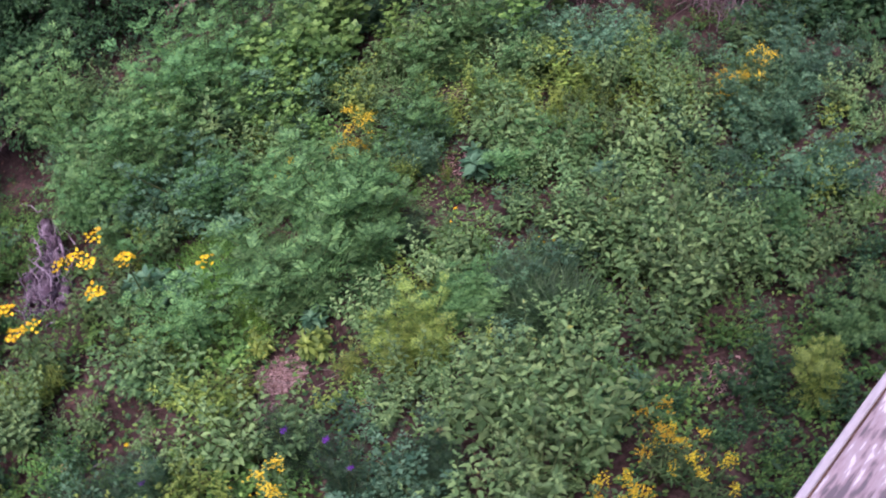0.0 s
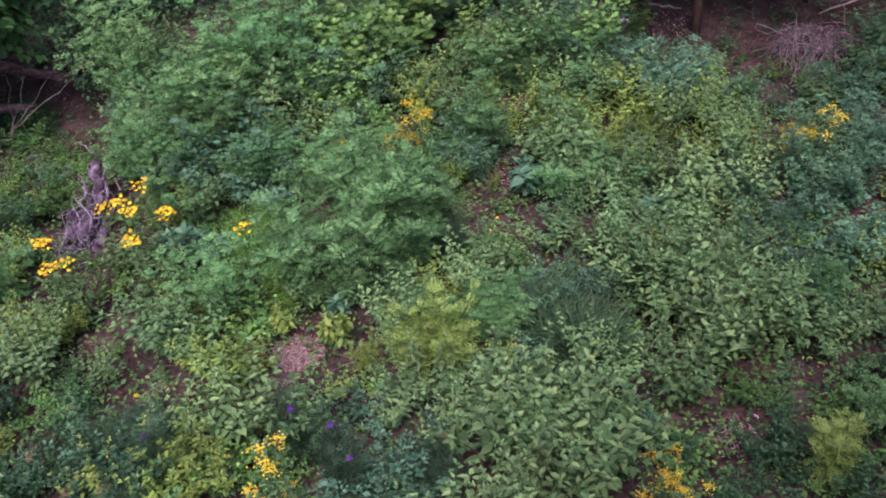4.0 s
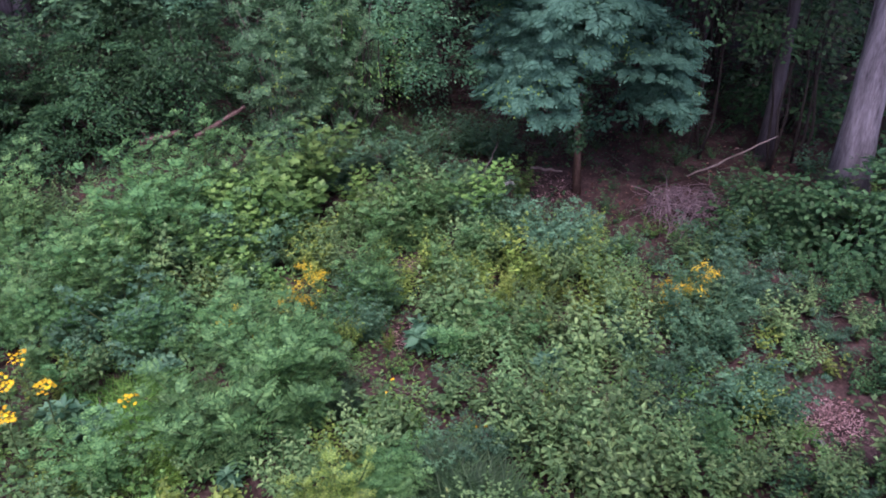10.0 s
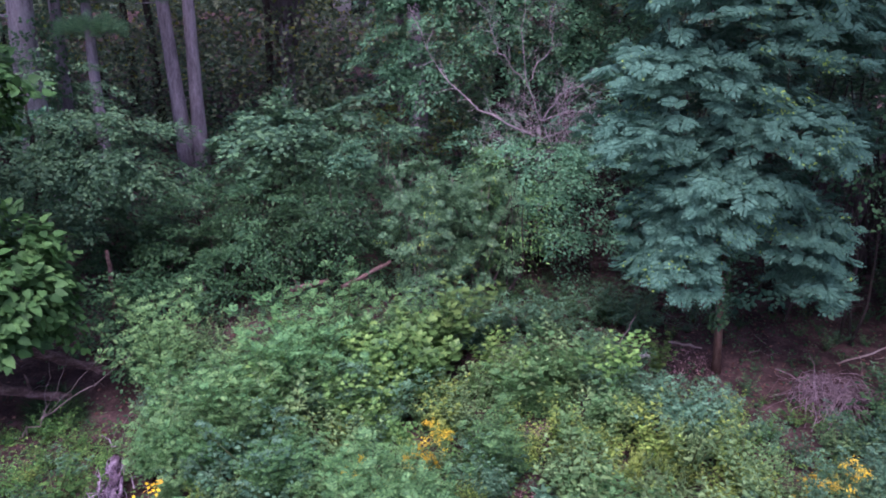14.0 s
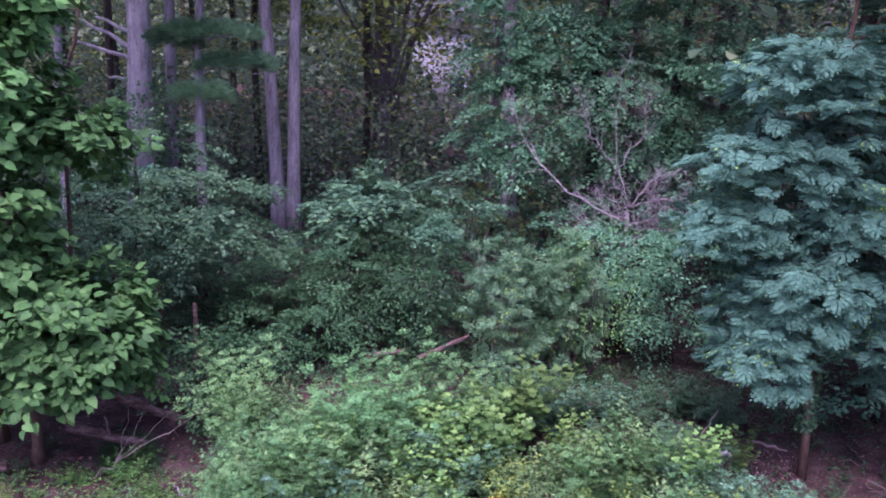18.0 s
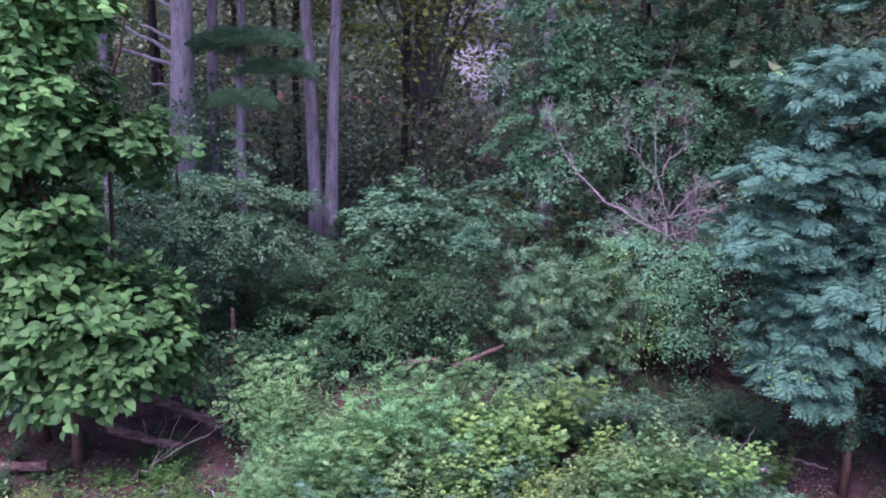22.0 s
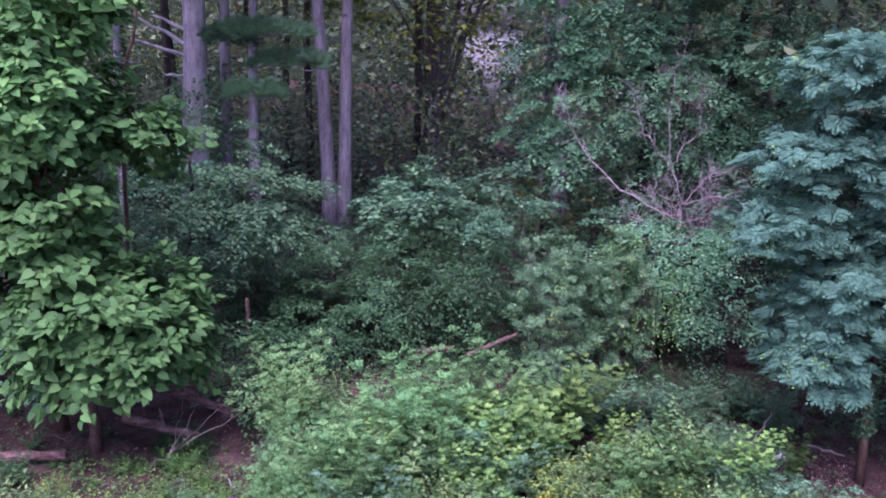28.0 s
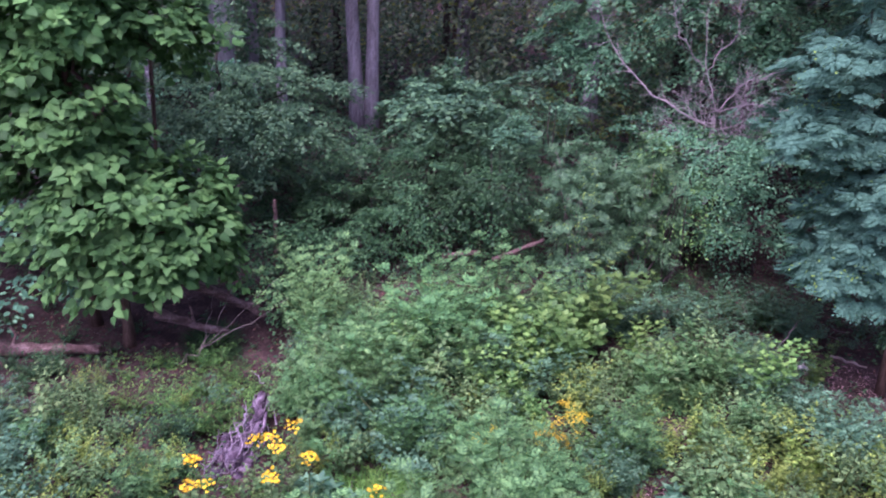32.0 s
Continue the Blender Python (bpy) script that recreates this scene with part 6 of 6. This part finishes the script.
# brush pile
M_BRUSH = rough_mat("dry_brush", (0.065, 0.044, 0.048), (0.17, 0.12, 0.13), (0.33, 0.26, 0.275), 14, (1, 1, 0.4), 0.4)
bp = thing("brush_pile", "tangled heap of dry purple-grey brush and twigs", "brush pile", "fallen wood")
for i in range(120):
    h = Heap()
    a, q = rng.uniform(0, 6.28), np.sqrt(rng.uniform(0, 1))
    c = np.array((5.9 + 0.42 * q * np.cos(a), 8.85 + 0.38 * q * np.sin(a), 0.06 + 0.30 * (1 - q) * rng.uniform(0.2, 1)))
    b = rng.uniform(0, 6.28)
    d = np.array((np.cos(b), np.sin(b), rng.normal(0, 0.25))) * rng.uniform(0.12, 0.5)
    u = np.linspace(-1, 1, 6)[:, None]
    h.tube(c + d * u + np.array((0, 0, rng.uniform(0.05, 0.3))) * (1 - u ** 2) + rng.normal(0, 0.02, (6, 3)), rng.uniform(0.003, 0.009) * np.linspace(1, 0.5, 6), 4, False)
    part("twig", h, M_BRUSH, bp)

# dry twigs strewn on the soil
h = Heap()
for i in range(260):
    x, y = rng.uniform(-6, 9), rng.uniform(2.5, 15)
    b, L = rng.uniform(0, 6.28), rng.uniform(0.08, 0.4)
    z = float(ground_z(x, y)) + 0.03
    h.tube(bent((x, y, z), (x + L * np.cos(b), y + L * np.sin(b), z + rng.uniform(0, 0.12)), 4, 0.02), 0.005 * np.linspace(1, 0.5, 4), 4, False)
tagged(part("twig_litter", h, M_TWIG), "dry fallen twigs strewn over the soil", "twigs", kind="stuff")

# scrap of pale rubbish under the locust
h = Heap()
M_SCRAP = rough_mat("crumpled_white_plastic", (0.5, 0.48, 0.5), (0.66, 0.64, 0.66), (0.8, 0.78, 0.8), 20, bump=0.3, rough=0.5)
s = rng.normal(0, 0.012, (25, 3)) + np.array([(i % 5 * 0.035, i // 5 * 0.03, 0.03 * ((i * 7) % 3)) for i in range(25)])
h.add(s + (4.0, 10.3, 0.08), [(j * 5 + i, j * 5 + i + 1, j * 5 + i + 6, j * 5 + i + 5) for j in range(4) for i in range(4)])
tagged(part("plastic_scrap", h, M_SCRAP), "crumpled scrap of white plastic on the soil", "litter")

# ---- pale house glimpsed through the trees ----
# white siding greyed in its colour for the shade of the wood
M_SIDING = rough_mat("shade_greyed_siding", (0.36, 0.36, 0.37), (0.46, 0.46, 0.47), (0.56, 0.56, 0.56), 2, (1, 1, 6), 0.2, 0.6)
M_ROOF = rough_mat("grey_roof", (0.08, 0.08, 0.085), (0.13, 0.13, 0.135), (0.19, 0.19, 0.19), 4, bump=0.4)
M_PANE = nodes_of("dark_window_pane")[0]
M_PANE.node_tree.nodes["Principled BSDF"].inputs["Base Color"].default_value = (0.02, 0.025, 0.03, 1)
M_PANE.node_tree.nodes["Principled BSDF"].inputs["Roughness"].default_value = 0.08


def block(h, x0, x1, y0, y1, z0, z1):
    v = [(x, y, z) for z in (z0, z1) for y in (y0, y1) for x in (x0, x1)]
    h.add(v, [(0, 2, 3, 1), (4, 5, 7, 6), (0, 1, 5, 4), (2, 6, 7, 3), (0, 4, 6, 2), (1, 3, 7, 5)])


hs = thing("house", "pale white house glimpsed far off through the trees", "house")
h = Heap()
block(h, -1.3, 2.3, 55, 63, -0.6, 5.0)
part("wall", h, M_SIDING, hs)
h = Heap()
h.add([(-1.7, 54.5, 4.95), (2.7, 54.5, 4.95), (2.7, 63.5, 4.95), (-1.7, 63.5, 4.95), (-1.7, 59, 7.2), (2.7, 59, 7.2)], [(0, 1, 5, 4), (2, 3, 4, 5), (1, 2, 5), (3, 0, 4), (0, 3, 2, 1)])
part("roof", h, M_ROOF, hs)
for wx in (-0.5, 1.5):
    for wz in (0.6,):
        h = Heap()
        block(h, wx - 0.55, wx + 0.55, 54.93, 54.99, wz, wz + 1.5)
        w = part("window", h, M_SIDING, hs)
        h = Heap()
        block(h, wx - 0.45, wx + 0.45, 54.90, 54.925, wz + 0.1, wz + 1.4)
        part("pane", h, M_PANE, w)

# ---- the balcony the view is taken from ----
M_PAINT, _t, _b, _L = nodes_of("peeling_white_paint")
n1 = noise_of(_t, 60.0, 6, stretch=(0.22, 1.5, 1))
n2 = noise_of(_t, 140.0, 4, stretch=(0.3, 1, 1))
mixn = _t.nodes.new("ShaderNodeMath")
mixn.operation = "MULTIPLY_ADD"
mixn.inputs[1].default_value = 0.25
_L.new(n2.outputs[0], mixn.inputs[0])
_L.new(n1.outputs[0], mixn.inputs[2])
rp = ramp(_t, [(0.47, (0.60, 0.57, 0.61)), (0.53, (0.55, 0.51, 0.55)), (0.55, (0.36, 0.31, 0.34)), (0.64, (0.31, 0.24, 0.26)), (0.72, (0.13, 0.11, 0.125))])
_L.new(mixn.outputs[0], rp.inputs[0])
_L.new(rp.outputs[0], _b.inputs["Base Color"])
_b.inputs["Roughness"].default_value = 0.65
_bp = _t.nodes.new("ShaderNodeBump")
_bp.inputs["Strength"].default_value, _bp.inputs["Distance"].default_value = 0.5, 0.004
_bp.invert = True
_L.new(mixn.outputs[0], _bp.inputs["Height"])
_L.new(_bp.outputs[0], _b.inputs["Normal"])
M_WHITE = rough_mat("white_paint", (0.70, 0.68, 0.70), (0.77, 0.76, 0.78), (0.82, 0.81, 0.83), 6, bump=0.1, rough=0.55)
M_WORN = rough_mat("worn_white_paint", (0.30, 0.28, 0.30), (0.42, 0.40, 0.43), (0.52, 0.50, 0.53), 20, (0.4, 2, 1), 0.2, 0.7)
M_DECK = rough_mat("grey_deck_board", (0.16, 0.13, 0.12), (0.24, 0.20, 0.18), (0.33, 0.28, 0.26), 5, (0.2, 2, 2), 0.4)
turn = 0.473
origin = Matrix.Translation((0.5583, 0.5771, 4.5)) @ Matrix.Rotation(turn, 4, "Z")


def board(name, x0, x1, y0, y1, z0, z1, mat, parent, bevel=0.004, label=""):
    bm = bmesh.new()
    bmesh.ops.create_cube(bm, size=1)
    for v in bm.verts:
        v.co = ((x0 + x1) / 2 + v.co.x * (x1 - x0), (y0 + y1) / 2 + v.co.y * (y1 - y0), (z0 + z1) / 2 + v.co.z * (z1 - z0))
    bmesh.ops.bevel(bm, geom=bm.edges[:], offset=bevel, segments=2, affect="EDGES")
    me = bpy.data.meshes.new(name)
    bm.to_mesh(me)
    bm.free()
    me.materials.append(mat)
    ob = new(name, me)
    ob.parent = parent
    return tagged(ob, label=label)


rail = thing("balcony_railing", "wooden balcony railing with peeling white paint", "railing")
rail.matrix_basis = origin
board("edge_strip", -2.4, 2.2, -0.009, 0.0, -0.035, 0.004, M_WORN, rail, 0.0015, label="smooth white edge strip")
board("groove_board", -2.4, 2.2, -0.0118, -0.0092, -0.035, -0.004, M_BROWNBARK, rail, label="bare brown wood in the gap")
board("top_board", -2.4, 2.2, -0.20, -0.012, -0.035, 0.0, M_PAINT, rail, 0.002, label="flaking white board over bare wood")
board("bottom_rail", -2.4, 2.2, -0.13, -0.07, -0.82, -0.75, M_WHITE, rail)
for i in range(4):
    board("post", -2.35 + i * 1.5, -2.25 + i * 1.5, -0.15, -0.05, -0.95, -0.037, M_WHITE, rail)
for i in range(34):
    board("baluster", -2.2 + i * 0.13, -2.165 + i * 0.13, -0.117, -0.083, -0.748, -0.037, M_WHITE, rail, 0.002)
deck = thing("deck_floor", "weathered grey plank floor of the balcony", "floor")
tagged(deck, kind="structure")
deck.matrix_basis = origin
for i in range(13):
    board("plank", -2.5, 2.3, -0.17 - i * 0.145 - 0.14, -0.17 - i * 0.145, -0.99, -0.952, M_DECK, deck)
board("joist_beam", -2.5, 2.3, -0.18, -0.13, -1.2, -0.992, M_WHITE, deck)
for px_ in (-2.4, 2.1):
    board("support_post", px_, px_ + 0.12, -0.30, -0.18, -4.6, -0.992, M_WHITE, deck)
# unseen wall, assumed from the balcony; it blocks light from behind
wall = thing("wall_house", "white clapboard house wall assumed behind the balcony, out of view", "wall")
tagged(wall, kind="structure")
wall.matrix_basis = origin
board("wall_body", -5.0, 4.5, -2.4, -2.12, -4.6, 2.2, M_WHITE, wall)
for i in range(40):
    board("clapboard", -5.0, 4.5, -2.118, -2.10, -4.4 + i * 0.16, -4.25 + i * 0.16, M_WHITE, wall, 0.003)

for key, sources in LIB.items():
    for o in sources[used.get(key, 0):]:
        for c in list(o.children_recursive) + [o]:
            bpy.data.objects.remove(c)
